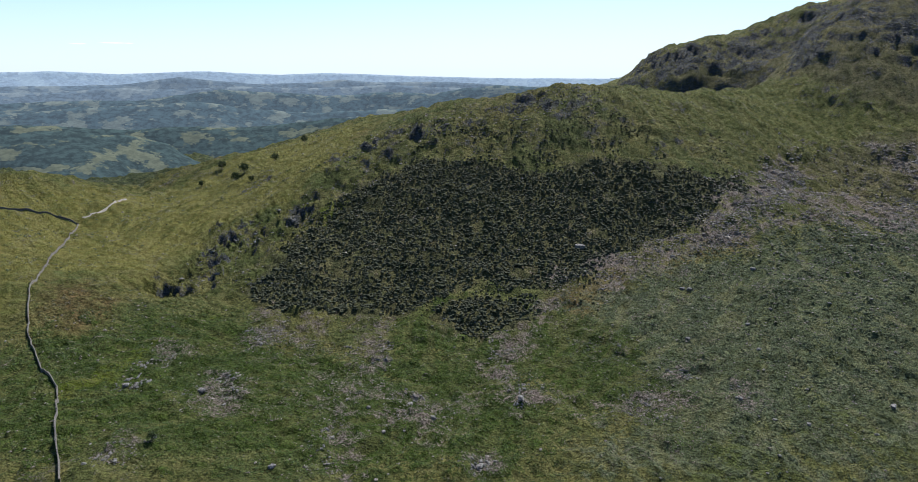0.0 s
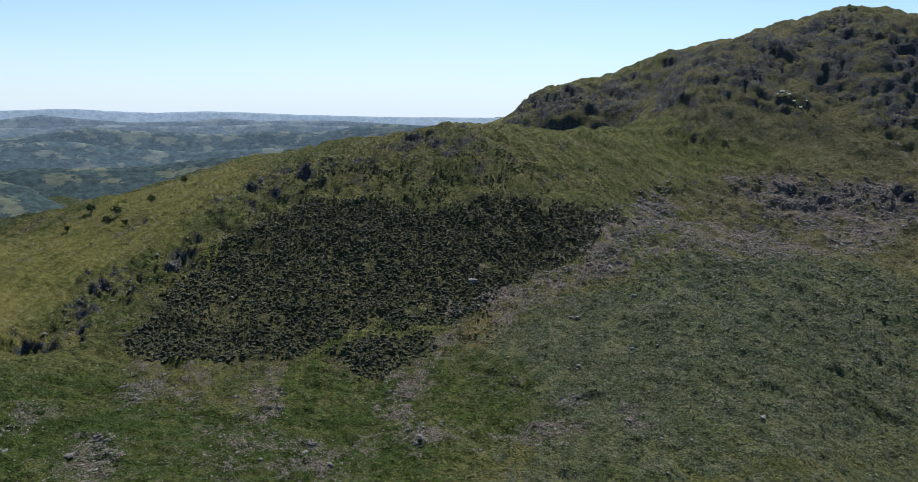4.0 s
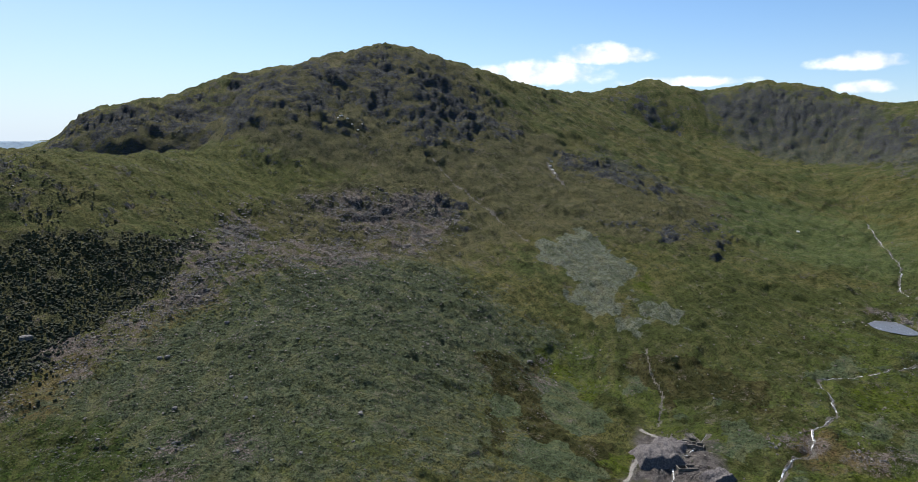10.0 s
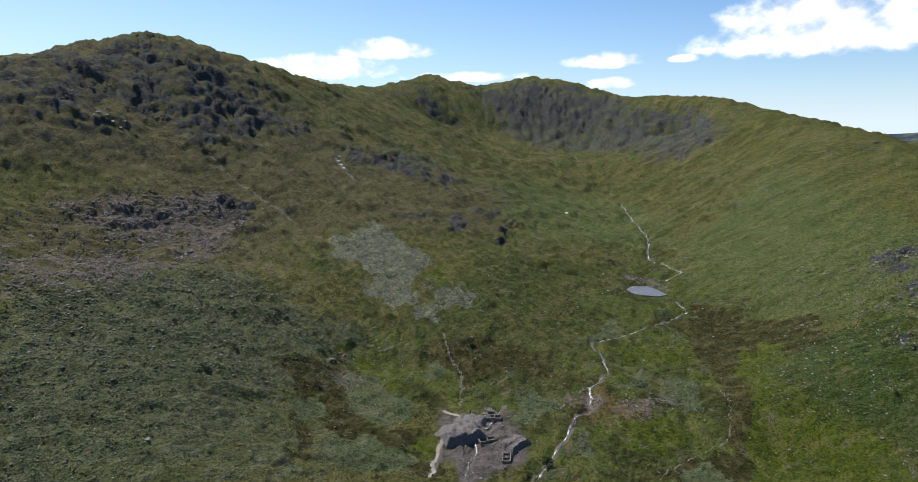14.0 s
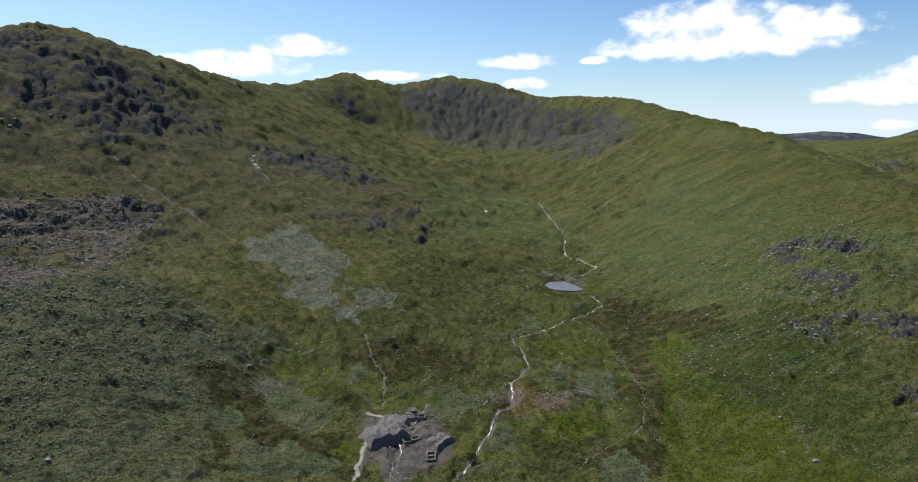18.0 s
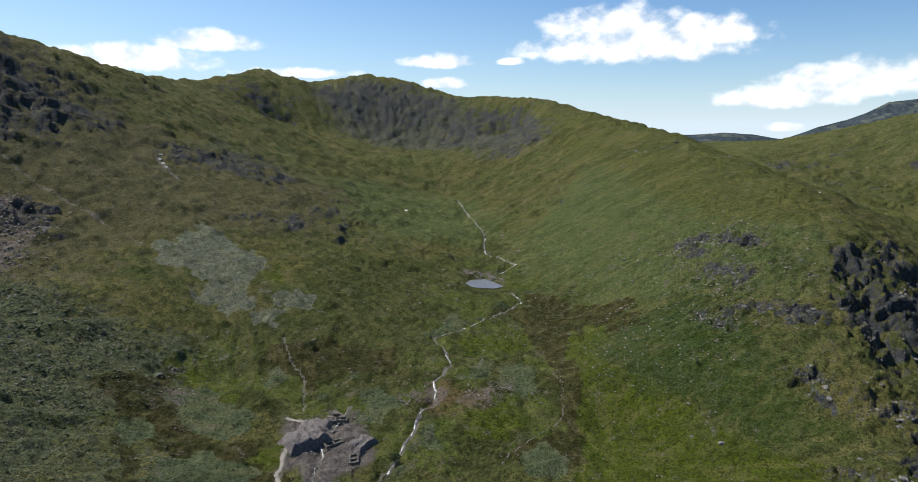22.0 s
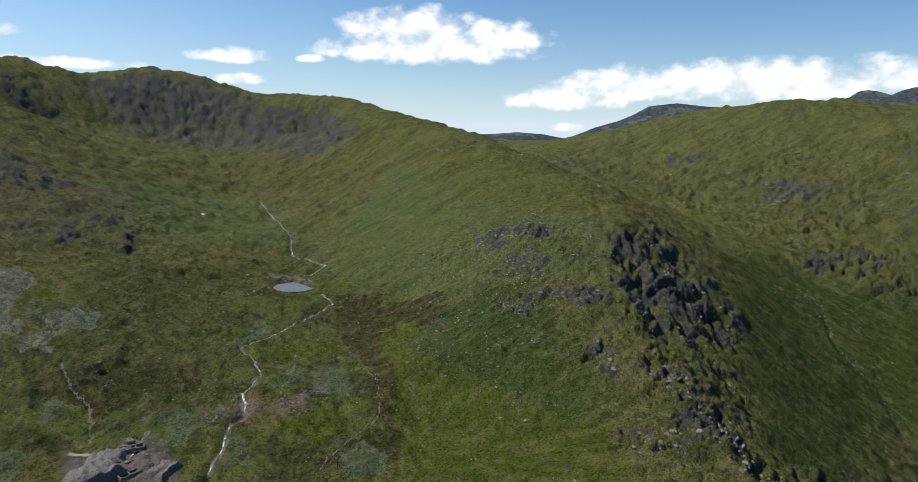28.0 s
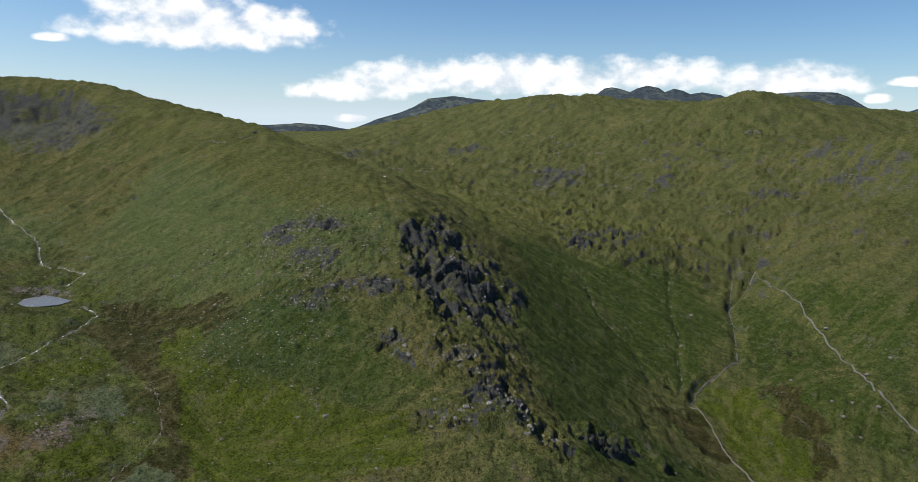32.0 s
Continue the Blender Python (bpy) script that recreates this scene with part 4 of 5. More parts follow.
    share = n.math("ADD", n.math("MULTIPLY", n.attr("bare"), 0.60), n.math("MULTIPLY", n.attr("wild"), 0.22))
    share = n.math("ADD", share, n.math("MULTIPLY", n.math("SUBTRACT", 0.81, steep), 1.7))
    share = n.math("ADD", share, n.math("MULTIPLY", patchy, 0.75))
    col = n.mix(n.ramp(share, 0.34, 0.50), col, rock)
    scree = n.mix(fine, (0.060, 0.048, 0.038), (0.210, 0.176, 0.152))
    share = n.math("ADD", n.math("MULTIPLY", n.attr("stony"), 0.39), n.math("ADD", n.math("MULTIPLY", patchy, 0.75), n.math("MULTIPLY", n.math("SUBTRACT", grain, 0.5), 0.3)))
    col = n.mix(n.ramp(share, 0.33, 0.46), col, scree)
    col = n.mix(n.attr("spoil"), col, n.mix(n.mix(0.5, clump, fine), (0.060, 0.054, 0.052), (0.190, 0.168, 0.150)))
    share = n.math("ADD", n.attr("wash"), n.math("MULTIPLY", n.math("SUBTRACT", n.mix(0.5, fine, clump), 0.5), 0.9))
    col = n.mix(n.ramp(share, 0.5, 0.8), col, n.mix(grain, (0.08, 0.07, 0.055), (0.24, 0.22, 0.19)))
    along_bed = n.add("Mapping", Vector=where, Rotation=(0.3, 0.4, 0.88), Scale=(0.45, 1.3, 1.6)).outputs[0]
    crack = n.noise(along_bed, 0.20, 7, 0.72)
    stone = n.math("MINIMUM", n.math("ADD", n.attr("bare"), n.math("MULTIPLY", n.attr("wild"), 0.45)), 1.0)
    bump = n.math("ADD", n.math("MULTIPLY", fine, 0.95), n.math("ADD", n.math("MULTIPLY", clump, 1.7), n.math("MULTIPLY", tuft, 0.5)))
    bump = n.math("ADD", bump, n.math("MULTIPLY", n.math("MULTIPLY", crack, stone), 4.0))
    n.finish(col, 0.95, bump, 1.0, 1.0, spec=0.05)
    return mat


MAT_FELL = fell_material()


# ---- ground: one sheet, finer toward the middle ----
turns = np.radians(np.concatenate([np.linspace(-42, 155, 1300), np.linspace(155, 318, 60)[1:-1]]))
rings = np.exp(np.concatenate([np.linspace(math.log(40), math.log(225), 14)[:-1], np.linspace(math.log(225), math.log(4950), 640)]))
NA, NR = len(turns), len(rings)
GX, GY = rings[:, None] * np.sin(turns)[None, :], rings[:, None] * np.cos(turns)[None, :]
STEPS, BARE = crag_relief(GX, GY)
RUNS = rills(GX, GY)
GZ = height(GX, GY, STEPS, BARE, RUNS)
co = np.empty((NA * NR + 1, 3), np.float32)
co[:-1, 0], co[:-1, 1], co[:-1, 2] = GX.ravel(), GY.ravel(), GZ.ravel()
co[-1] = (0, 0, GZ[0].mean())
i, j = np.meshgrid(np.arange(NR - 1), np.arange(NA), indexing="ij")
jn = (j + 1) % NA
quads = np.stack([i * NA + j, i * NA + jn, (i + 1) * NA + jn, (i + 1) * NA + j], -1).reshape(-1, 4)
fan = np.stack([np.full(NA, NA * NR), (np.arange(NA) + 1) % NA, np.arange(NA)], -1)
me = bpy.data.meshes.new("ground")
me.vertices.add(len(co))
me.vertices.foreach_set("co", co.ravel())
me.loops.add(quads.size + fan.size)
me.loops.foreach_set("vertex_index", np.concatenate([quads.ravel(), fan.ravel()]).astype(np.int32))
me.polygons.add(len(quads) + len(fan))
starts = np.concatenate([np.arange(len(quads)) * 4, quads.size + np.arange(len(fan)) * 3])
me.polygons.foreach_set("loop_start", starts.astype(np.int32))
me.update(calc_edges=True)
me.validate()
me.polygons.foreach_set("use_smooth", np.ones(len(me.polygons), bool))
ground = tagged(new("ground", me), "green and brown fell grass, bracken and grey rock", "ground", kind="structure")
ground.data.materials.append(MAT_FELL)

for name, share in cover(GX, GY, BARE, RUNS).items():
    layer = me.attributes.new(name, "FLOAT", "POINT")
    layer.data.foreach_set("value", np.append(share.ravel(), 0).astype(np.float32))


def surf(x, y):
    """Height of the ground sheet at places in plan."""
    x, y = np.asarray(x, float), np.asarray(y, float)
    u = np.clip(np.interp(np.hypot(x, y), rings, np.arange(NR)), 0, NR - 1.001)
    a = (np.arctan2(x, y) + math.radians(42)) % (2 * math.pi) - math.radians(42)
    v = np.interp(a, turns, np.arange(NA))
    i, j = u.astype(int), np.minimum(v.astype(int), NA - 2)
    fu, fv = u - i, v - j
    return (GZ[i, j] * (1 - fv) + GZ[i, j + 1] * fv) * (1 - fu) + (GZ[i + 1, j] * (1 - fv) + GZ[i + 1, j + 1] * fv) * fu


# ---- more materials ----
def plain(name, a, b, scale, rough=0.9, bump=0.3, spec=0.2, island=0.0):
    """A mottled surface of two tones."""
    mat = bpy.data.materials.new(name)
    n = Nodes(mat)
    geo = n.add("NewGeometry")
    f = n.ramp(n.noise(geo.outputs["Position"], scale, 5, 0.65), 0.36, 0.64)
    col = n.mix(f, a, b)
    if island:
        dark = tuple(c * (1 - island) for c in a)
        col = n.mix(geo.outputs["Random Per Island"], n.mix(f, dark, a), n.mix(f, a, b))
    n.finish(col, rough, n.noise(geo.outputs["Position"], scale * 4, 4, 0.6), 0.6, bump, spec=spec)
    return mat


MAT_STONE = plain("grey_stone", (0.128, 0.114, 0.098), (0.320, 0.288, 0.250), 1.2, island=0.55)
MAT_CRAG = plain("crag_rock", (0.085, 0.084, 0.080), (0.205, 0.198, 0.186), 0.5, bump=0.8, island=0.4)
MAT_BOULDER = plain("boulder_rock", (0.075, 0.072, 0.068), (0.200, 0.190, 0.176), 1.0, bump=0.5)
MAT_TUFT = plain("rush", (0.062, 0.080, 0.036), (0.125, 0.142, 0.080), 0.9, island=0.7)
MAT_WALL = plain("wall_stone", (0.090, 0.084, 0.072), (0.200, 0.184, 0.156), 1.6, island=0.3)
MAT_JUNIPER = plain("juniper", (0.032, 0.038, 0.019), (0.070, 0.074, 0.042), 0.8, island=0.5)
MAT_LEAF = plain("leaves", (0.030, 0.046, 0.014), (0.054, 0.078, 0.024), 0.7, island=0.4)
MAT_FERN = plain("bracken_fronds", (0.038, 0.064, 0.016), (0.072, 0.108, 0.027), 0.9, island=0.65)
MAT_BARK = plain("bark", (0.060, 0.050, 0.038), (0.110, 0.095, 0.075), 3.0)
MAT_SPOIL = plain("mine_spoil", (0.066, 0.061, 0.062), (0.168, 0.150, 0.140), 0.9, bump=0.9)
MAT_TAR = plain("road_tar", (0.070, 0.072, 0.062), (0.112, 0.112, 0.098), 0.7)
MAT_TRACK = plain("track_gravel", (0.150, 0.138, 0.115), (0.260, 0.240, 0.205), 0.9)
MAT_WHITE = plain("white_rock", (0.45, 0.44, 0.42), (0.70, 0.69, 0.66), 0.8)
MAT_TYRE = plain("tyre", (0.02, 0.02, 0.02), (0.03, 0.03, 0.03), 3.0)


def water_material(name, tone, foam):
    mat = bpy.data.materials.new(name)
    n = Nodes(mat)
    where = n.add("NewGeometry").outputs["Position"]
    col = n.mix(n.ramp(n.noise(where, 0.22, 6, 0.75), 0.62 - foam, 0.68 - foam), tone, (0.62, 0.63, 0.62))
    n.finish(col, 0.34, n.noise(where, 1.1, 4, 0.7), 0.6, 0.3, spec=0.9)
    return mat


MAT_TARN = water_material("tarn_water", (0.10, 0.105, 0.11), 0.02)
MAT_GHYLL = water_material("ghyll_water", (0.045, 0.042, 0.036), -0.02)
MAT_BECK = water_material("beck_water", (0.070, 0.066, 0.056), 0.10)


def part(name, bm, material, parent=None, label=""):
    """Links a bmesh as one mesh object, under a thing where one is given."""
    mesh = bpy.data.meshes.new(name)
    bm.to_mesh(mesh)
    bm.free()
    mesh.materials.append(material)
    ob = new(name, mesh)
    ob.parent = parent
    return tagged(ob, label)


def sheet(name, verts, faces, material, parent=None, flat=False):
    """A mesh from arrays of places and triangles or quads."""
    mesh = bpy.data.meshes.new(name)
    k = faces.shape[1]
    mesh.vertices.add(len(verts))
    mesh.vertices.foreach_set("co", np.asarray(verts, np.float32).ravel())
    mesh.loops.add(faces.size)
    mesh.loops.foreach_set("vertex_index", faces.astype(np.int32).ravel())
    mesh.polygons.add(len(faces))
    mesh.polygons.foreach_set("loop_start", (np.arange(len(faces)) * k).astype(np.int32))
    mesh.update(calc_edges=True)
    mesh.polygons.foreach_set("use_smooth", np.full(len(faces), not flat))
    mesh.materials.append(material)
    ob = new(name, mesh)
    ob.parent = parent
    return ob


def box(bm, size, m):
    """A box with its edges a little worn."""
    made = bmesh.ops.create_cube(bm, size=1.0, matrix=m @ Matrix.Diagonal((*size, 1)))
    return made["verts"]


rng = np.random.default_rng(7)


def ball(levels):
    bm = bmesh.new()
    bmesh.ops.create_icosphere(bm, subdivisions=levels, radius=1.0)
    v = np.array([p.co[:] for p in bm.verts])
    f = np.array([[p.index for p in q.verts] for q in bm.faces])
    bm.free()
    return v, f


BALL1 = ball(1)
OCTA = (np.array([(1, 0, 0), (-1, 0, 0), (0, 1, 0), (0, -1, 0), (0, 0, 1), (0, 0, -1)], float),
        np.array([(0, 2, 4), (2, 1, 4), (1, 3, 4), (3, 0, 4), (2, 0, 5), (1, 2, 5), (3, 1, 5), (0, 3, 5)]))


def strewn(name, xy, size, shape, squash, jag, material, sink=0.25, flat=True):
    """Many lumps, each of its own shape and turn, in one mesh."""
    v0, f0 = shape
    n = len(xy)
    z = surf(xy[:, 0], xy[:, 1])
    r = 1 + jag * (rng.random((n, len(v0))) * 2 - 1)
    v = v0[None] * r[:, :, None]
    v = v * np.stack([0.75 + 0.5 * rng.random(n), 0.75 + 0.5 * rng.random(n), squash * (0.8 + 0.4 * rng.random(n))], -1)[:, None, :]
    a = rng.random(n) * 6.283
    c, s = np.cos(a)[:, None], np.sin(a)[:, None]
    v = np.stack([v[:, :, 0] * c - v[:, :, 1] * s, v[:, :, 0] * s + v[:, :, 1] * c, v[:, :, 2]], -1) * size[:, None, None]
    v += np.stack([xy[:, 0], xy[:, 1], z + size * squash * (1 - 2 * sink)], -1)[:, None, :]
    f = (f0[None] + (np.arange(n) * len(v0))[:, None, None]).reshape(-1, 3)
    return sheet(name, v.reshape(-1, 3), f, material, flat=flat)


def inside(outlines, n, soft=10, fray=12):
    """n places at random within the outlines, frayed at their edges."""
    out = []
    areas = []
    for o in outlines:
        p = np.array(o, float)
        areas.append(abs(np.sum(p[:, 0] * np.roll(p[:, 1], -1) - p[:, 1] * np.roll(p[:, 0], -1))) / 2)
    for o, area in zip(outlines, areas):
        p = np.array(o, float)
        want = max(3, int(n * area / sum(areas)))
        got = np.zeros((0, 2))
        while len(got) < want:
            q = p.min(0) + rng.random((want * 4, 2)) * (p.max(0) - p.min(0))
            wx, wy = q[:, 0] + fray * fbm(q[:, 0], q[:, 1], 30, 3, 5), q[:, 1] + fray * fbm(q[:, 0], q[:, 1], 30, 3, 6)
            got = np.concatenate([got, q[patch(wx, wy, [o], soft) > rng.random(len(q))]])
        out.append(got[:want])
    return np.concatenate(out)


def clustered(xy, size, seed, least=0.0):
    return xy[fbm(xy[:, 0], xy[:, 1], size, 3, seed) > least]


# ---- juniper thicket on the ridge's flank ----
xy = inside(HEATH, 12500, 10, 10)
xy = xy[fbm(xy[:, 0], xy[:, 1], 26, 3, 91) > -0.8]
thicket = strewn("juniper_thicket", xy, 0.75 + 0.75 * rng.random(len(xy)) ** 2, BALL1, 0.85, 0.48, MAT_JUNIPER, 0.15)
tagged(thicket, "dark green juniper thicket covering the slope", "shrubs", kind="stuff")
xy = np.concatenate([inside(HEATH[:1], 1500, 120, 60), inside(RUGGED[5:6], 300, 60, 30), clustered(inside(UPPER, 2600, 60, 40), 22, 207, 0.0)])
scrub = strewn("juniper_scrub", xy, 0.5 + 0.8 * rng.random(len(xy)) ** 2, BALL1, 0.8, 0.48, MAT_JUNIPER, 0.15)
tagged(scrub, "scattered dark juniper bushes among grass and stones", "shrubs", kind="stuff")

# ---- bracken clumps and rush tufts on the near slopes ----
xy = np.concatenate([inside(FRESH[:1], 20000, 60, 30), inside(FRESH[1:2], 9000, 30, 20), inside(FRESH[2:4], 7000, 40, 20), inside(GREY[2:3], 6000, 40, 20)])
xy = clustered(xy, 12, 203, -0.45)
fern = strewn("bracken", xy, (0.28 + 0.6 * rng.random(len(xy)) ** 2) * np.clip(np.hypot(xy[:, 0], xy[:, 1]) / 450, 0.8, 1.6), OCTA, 0.5, 0.4, MAT_FERN, 0.25)
tagged(fern, "green bracken clumps on the hillside", "bracken", kind="stuff")
xy = np.concatenate([inside(GREY[:2], 36000, 80, 30), inside(VALE, 2500, 60, 30), inside(MEADOW[:1] + MEADOW[2:3], 2000, 60, 30)])
xy = clustered(xy, 14, 201, -0.40)
tufts = strewn("rush_tufts", xy, (0.32 + 0.65 * rng.random(len(xy)) ** 2) * np.clip(np.hypot(xy[:, 0], xy[:, 1]) / 450, 0.8, 1.6), OCTA, 0.6, 0.4, MAT_TUFT, 0.25)
tagged(tufts, "dark green rush tufts and fern clumps", "rushes", kind="stuff")

# ---- stones ----
xy = np.concatenate([
    inside(STONY[:12], 12000, 30, 25), inside(STONY[12:], 7000, 14, 12), inside(GREY[:2], 5000, 80, 30), inside(FRESH[:1], 1800, 60, 30), inside(RUGGED[5:7], 2500, 60, 30),
    inside(GREY[2:3], 900, 60, 40), inside(LUSH[:1], 220, 60, 40), inside(RUGGED[7:9], 1500, 60, 40), inside(MEADOW[:1], 160, 60, 40), inside(VALE[:1], 700, 60, 30), inside(HEATH[:1], 500, 60, 40), inside(SPOIL, 900, 6, 4)])
xy = clustered(xy, 16, 205, -0.22)
size = 0.30 + 0.75 * rng.random(len(xy)) ** 3 + 0.6 * (rng.random(len(xy)) > 0.985)
stones = strewn("loose_stones", xy, size * np.clip(np.hypot(xy[:, 0], xy[:, 1]) / 450, 0.8, 2.2), OCTA, 0.65, 0.3, MAT_STONE)
tagged(stones, "loose grey stones strewn over the slopes", "stones", kind="stuff")


# ---- rock outcrops: beds of angular blocks, stepped down the slope ----
def outcrop(line, wide, tall, n, seed):
    pick = np.random.default_rng(seed)
    p = along([(*q, 0) for q in line], max(2.0, wide * 0.2))[:, :2]
    at = p[pick.integers(0, len(p), n)] + pick.normal(0, wide * 0.95, (n, 2))
    keep = fbm(at[:, 0], at[:, 1], wide * 1.1, 2, seed) > -0.25
    at = at[keep]
    n = len(at)
    if n < 4:
        return None
    z = surf(at[:, 0], at[:, 1])
    size = tall * (0.04 + 0.14 * pick.random(n) ** 3)
    v0, f0 = BALL1
    v = v0[None] * (1 + 0.38 * (pick.random((n, len(v0), 1)) * 2 - 1))
    v = v * np.stack([1.0 + 0.9 * pick.random(n), 0.7 + 0.4 * pick.random(n), 0.55 + 0.5 * pick.random(n)], -1)[:, None]
    lean = math.radians(28) + pick.normal(0, 0.15, n)
    c, s = np.cos(lean)[:, None], np.sin(lean)[:, None]
    v = np.stack([v[..., 0], v[..., 1] * c - v[..., 2] * s, v[..., 1] * s + v[..., 2] * c], -1)
    e = p[-1] - p[0]
    a = math.atan2(e[1], e[0]) + pick.normal(0, 0.35, n)
    c, s = np.cos(a)[:, None], np.sin(a)[:, None]
    v = np.stack([v[..., 0] * c - v[..., 1] * s, v[..., 0] * s + v[..., 1] * c, v[..., 2]], -1) * size[:, None, None]
    root = p.mean(0)
    base = float(surf(*root))
    shift = np.stack([at[:, 0] - root[0], at[:, 1] - root[1], z - base + size * 0.1], -1)
    thing = tagged(new("rock_outcrop"), "grey rocky outcrop breaking from the grassy slope" if tall < 13 else "dark stepped crag on the mountainside", "crag", "crags and outcrops")
    thing.location = (*root, base)
    order = np.argsort(-size)
    big, rest = order[:22], order[22:]
    for k in big:
        ob = new("rock", ROCKS[k % len(ROCKS)])
        ob.parent = thing
        ob.matrix_basis = Matrix.LocRotScale(shift[k], Euler((lean[k], 0, a[k])), (size[k] * 1.25, size[k] * 0.7, size[k] * 0.55))
    if len(rest):
        f = (f0[None] + (np.arange(len(rest)) * len(v0))[:, None, None]).reshape(-1, 3)
        tagged(sheet("broken_rock", (v[rest] + shift[rest][:, None]).reshape(-1, 3), f, MAT_CRAG, thing, flat=True), kind="stuff")
    return thing


def rock_shape(seed):
    pick = np.random.default_rng(seed)
    v0, f0 = BALL1
    v = v0 * (1 + 0.38 * (pick.random((len(v0), 1)) * 2 - 1))
    ob = sheet("rock", v, f0, MAT_CRAG, flat=True)
    mesh = ob.data
    bpy.data.objects.remove(ob)
    return mesh


ROCKS = [rock_shape(900 + k) for k in range(9)]
for k, (line, wide, tall) in enumerate(CRAGS):
    run = sum(math.dist(a, b) for a, b in zip(line[:-1], line[1:])) + wide
    outcrop(line, wide, min(tall, 13) * 1.1, int(min(130, 24 + 14 * run * wide / (min(tall, 13) ** 2 * 0.6 + 8))), 500 + k)


def boulder(x, y, size, tall=0.75):
    bm = bmesh.new()
    bmesh.ops.create_icosphere(bm, subdivisions=2, radius=1.0)
    for v in bm.verts:
        k = 1 + 0.45 * noise.noise(v.co * 1.4 + Vector((x, y, size))) + 0.2 * noise.noise(v.co * 3.1 + Vector((y, x, 0)))
        v.co = Vector((v.co.x * k * 1.1, v.co.y * k * 0.8, max(-0.5, min(0.75, v.co.z * k)) * tall))
    ob = part("boulder", bm, MAT_BOULDER)
    ob.matrix_world = pose(x, y, float(surf(x, y)) + size * tall * 0.45, 0, 0, (x * 37 + y * 11) % 360) @ Matrix.Diagonal((size, size, size, 1))
    return tagged(ob, "large grey boulder lying on the grassy hillside", "boulder", "boulders on the fellside")


for x, y, size in [(36.6, 343.6, 2.4), (-148.6, 338.2, 2.1), (-40.3, 306.8, 1.4), (-87.1, 263.7, 1.8), (-147.5, 278.1, 1.6), (10.4, 279.9, 2.4), (248.9, 333.4, 1.6), (161.2, 286.5, 0.9), (109.4, 563.9, 4.2), (242.1, 508.0, 2.0), (196.1, 390.4, 1.4), (-29.1, 345.0, 2.0), (-14.4, 322.9, 1.7), (-191.9, 338.4, 1.9), (-51.9, 334.4, 1.2), (179.6, 492.7, 2.2), (250.7, 335.9, 1.4), (497.6, 380.8, 2.0), (617.8, 284.1, 1.8), (189.8, 313.4, 1.4), (157.2, 411.8, 1.9), (204.0, 426.4, 1.5), (227.7, 443.6, 1.3), (348.6, 377.1, 1.1), (304.4, 449.8, 1.4), (184.7, 490.6, 2.2), (284.6, 388.6, 1.0), (188.2, 544.5, 1.8), (494.8, 382.2, 1.7), (529.9, 298.1, 1.0), (641.6, 290.8, 1.5), (708.7, 17.1, 1.5), (898.8, -51.5, 2.4), (576.8, 180.2, 1.0), (563.8, 45.3, 1.5), (399.2, -209.2, 2.5), (491.4, -106.5, 2.2), (663.1, -1.3, 1.4), (1030.7, 108.4, 2.7), (546.8, 36.1, 1.2), (506.0, -761.6, 2.5), (482.0, -751.6, 2.4), (489.2, -776.3, 2.0), (454.1, -745.6, 1.9), (463.9, -789.1, 2.5), (635.0, -918.3, 3.5), (574.6, -771.1, 2.0), (513.4, -837.1, 2.6), (521.5, -896.3, 2.7), (784.8, -789.4, 2.9), (369.1, -226.3, 2.9), (454.2, -328.7, 2.8)]:
    boulder(x, y, size)


# smaller outcrops, lying along the slope
spots = np.concatenate([inside(RUGGED[4:5], 44, 60, 60), inside(RUGGED[:1], 20, 40, 40), inside(RUGGED[5:6], 22, 20, 20), inside(RUGGED[3:4], 14, 20, 20),
                        inside(RUGGED[6:10], 20, 20, 20), inside(STONY[9:12], 10, 20, 20), inside(STONY[12:], 26, 8, 8), inside(STONY[:1], 8, 20, 20), inside(GREEN, 16, 40, 40), inside(DULL[:1], 12, 40, 40)])
for k, (x, y) in enumerate(spots):
    far = min(3.2, max(0.8, math.hypot(x, y) / 700))
    h = lie([x + 12, x - 12, x, x], [y, y, y + 12, y - 12])
    level = Vector((h[3] - h[2], -(h[1] - h[0]), 0)).normalized()
    half = far * (3 + 5 * rng.random())
    outcrop([(x - level.x * half, y - level.y * half), (x + level.x * half, y + level.y * half)], far * (2.0 + 1.5 * rng.random()), far * (7 + 5 * rng.random()), 14 + int(14 * rng.random()), 1500 + k)

STONES = []
for k in range(7):
    ob = boulder(0, 60 + 3 * k, 1.0 + 0.01 * k, 0.7)
    STONES.append(ob)
spots = np.concatenate([inside(STONY[:12], 60, 20, 15), inside(STONY[12:], 60, 10, 8), inside(GREY[:2], 40, 60, 20), inside(GREY[2:3], 15, 40, 20), inside(FRESH[2:5], 24, 40, 20), inside(LUSH[:1], 12, 40, 20)])
for k, (x, y) in enumerate(spots):
    size = 0.7 + 0.9 * rng.random() ** 3
    ob = copy_thing(STONES[k % 7], Matrix())
    ob.matrix_basis = pose(x, y, float(surf(x, y)) + size * 0.28, 0, 0, k * 47 % 360) @ Matrix.Diagonal((size, size * 0.9, size * 0.9, 1))
for ob in STONES:
    bpy.data.objects.remove(ob)


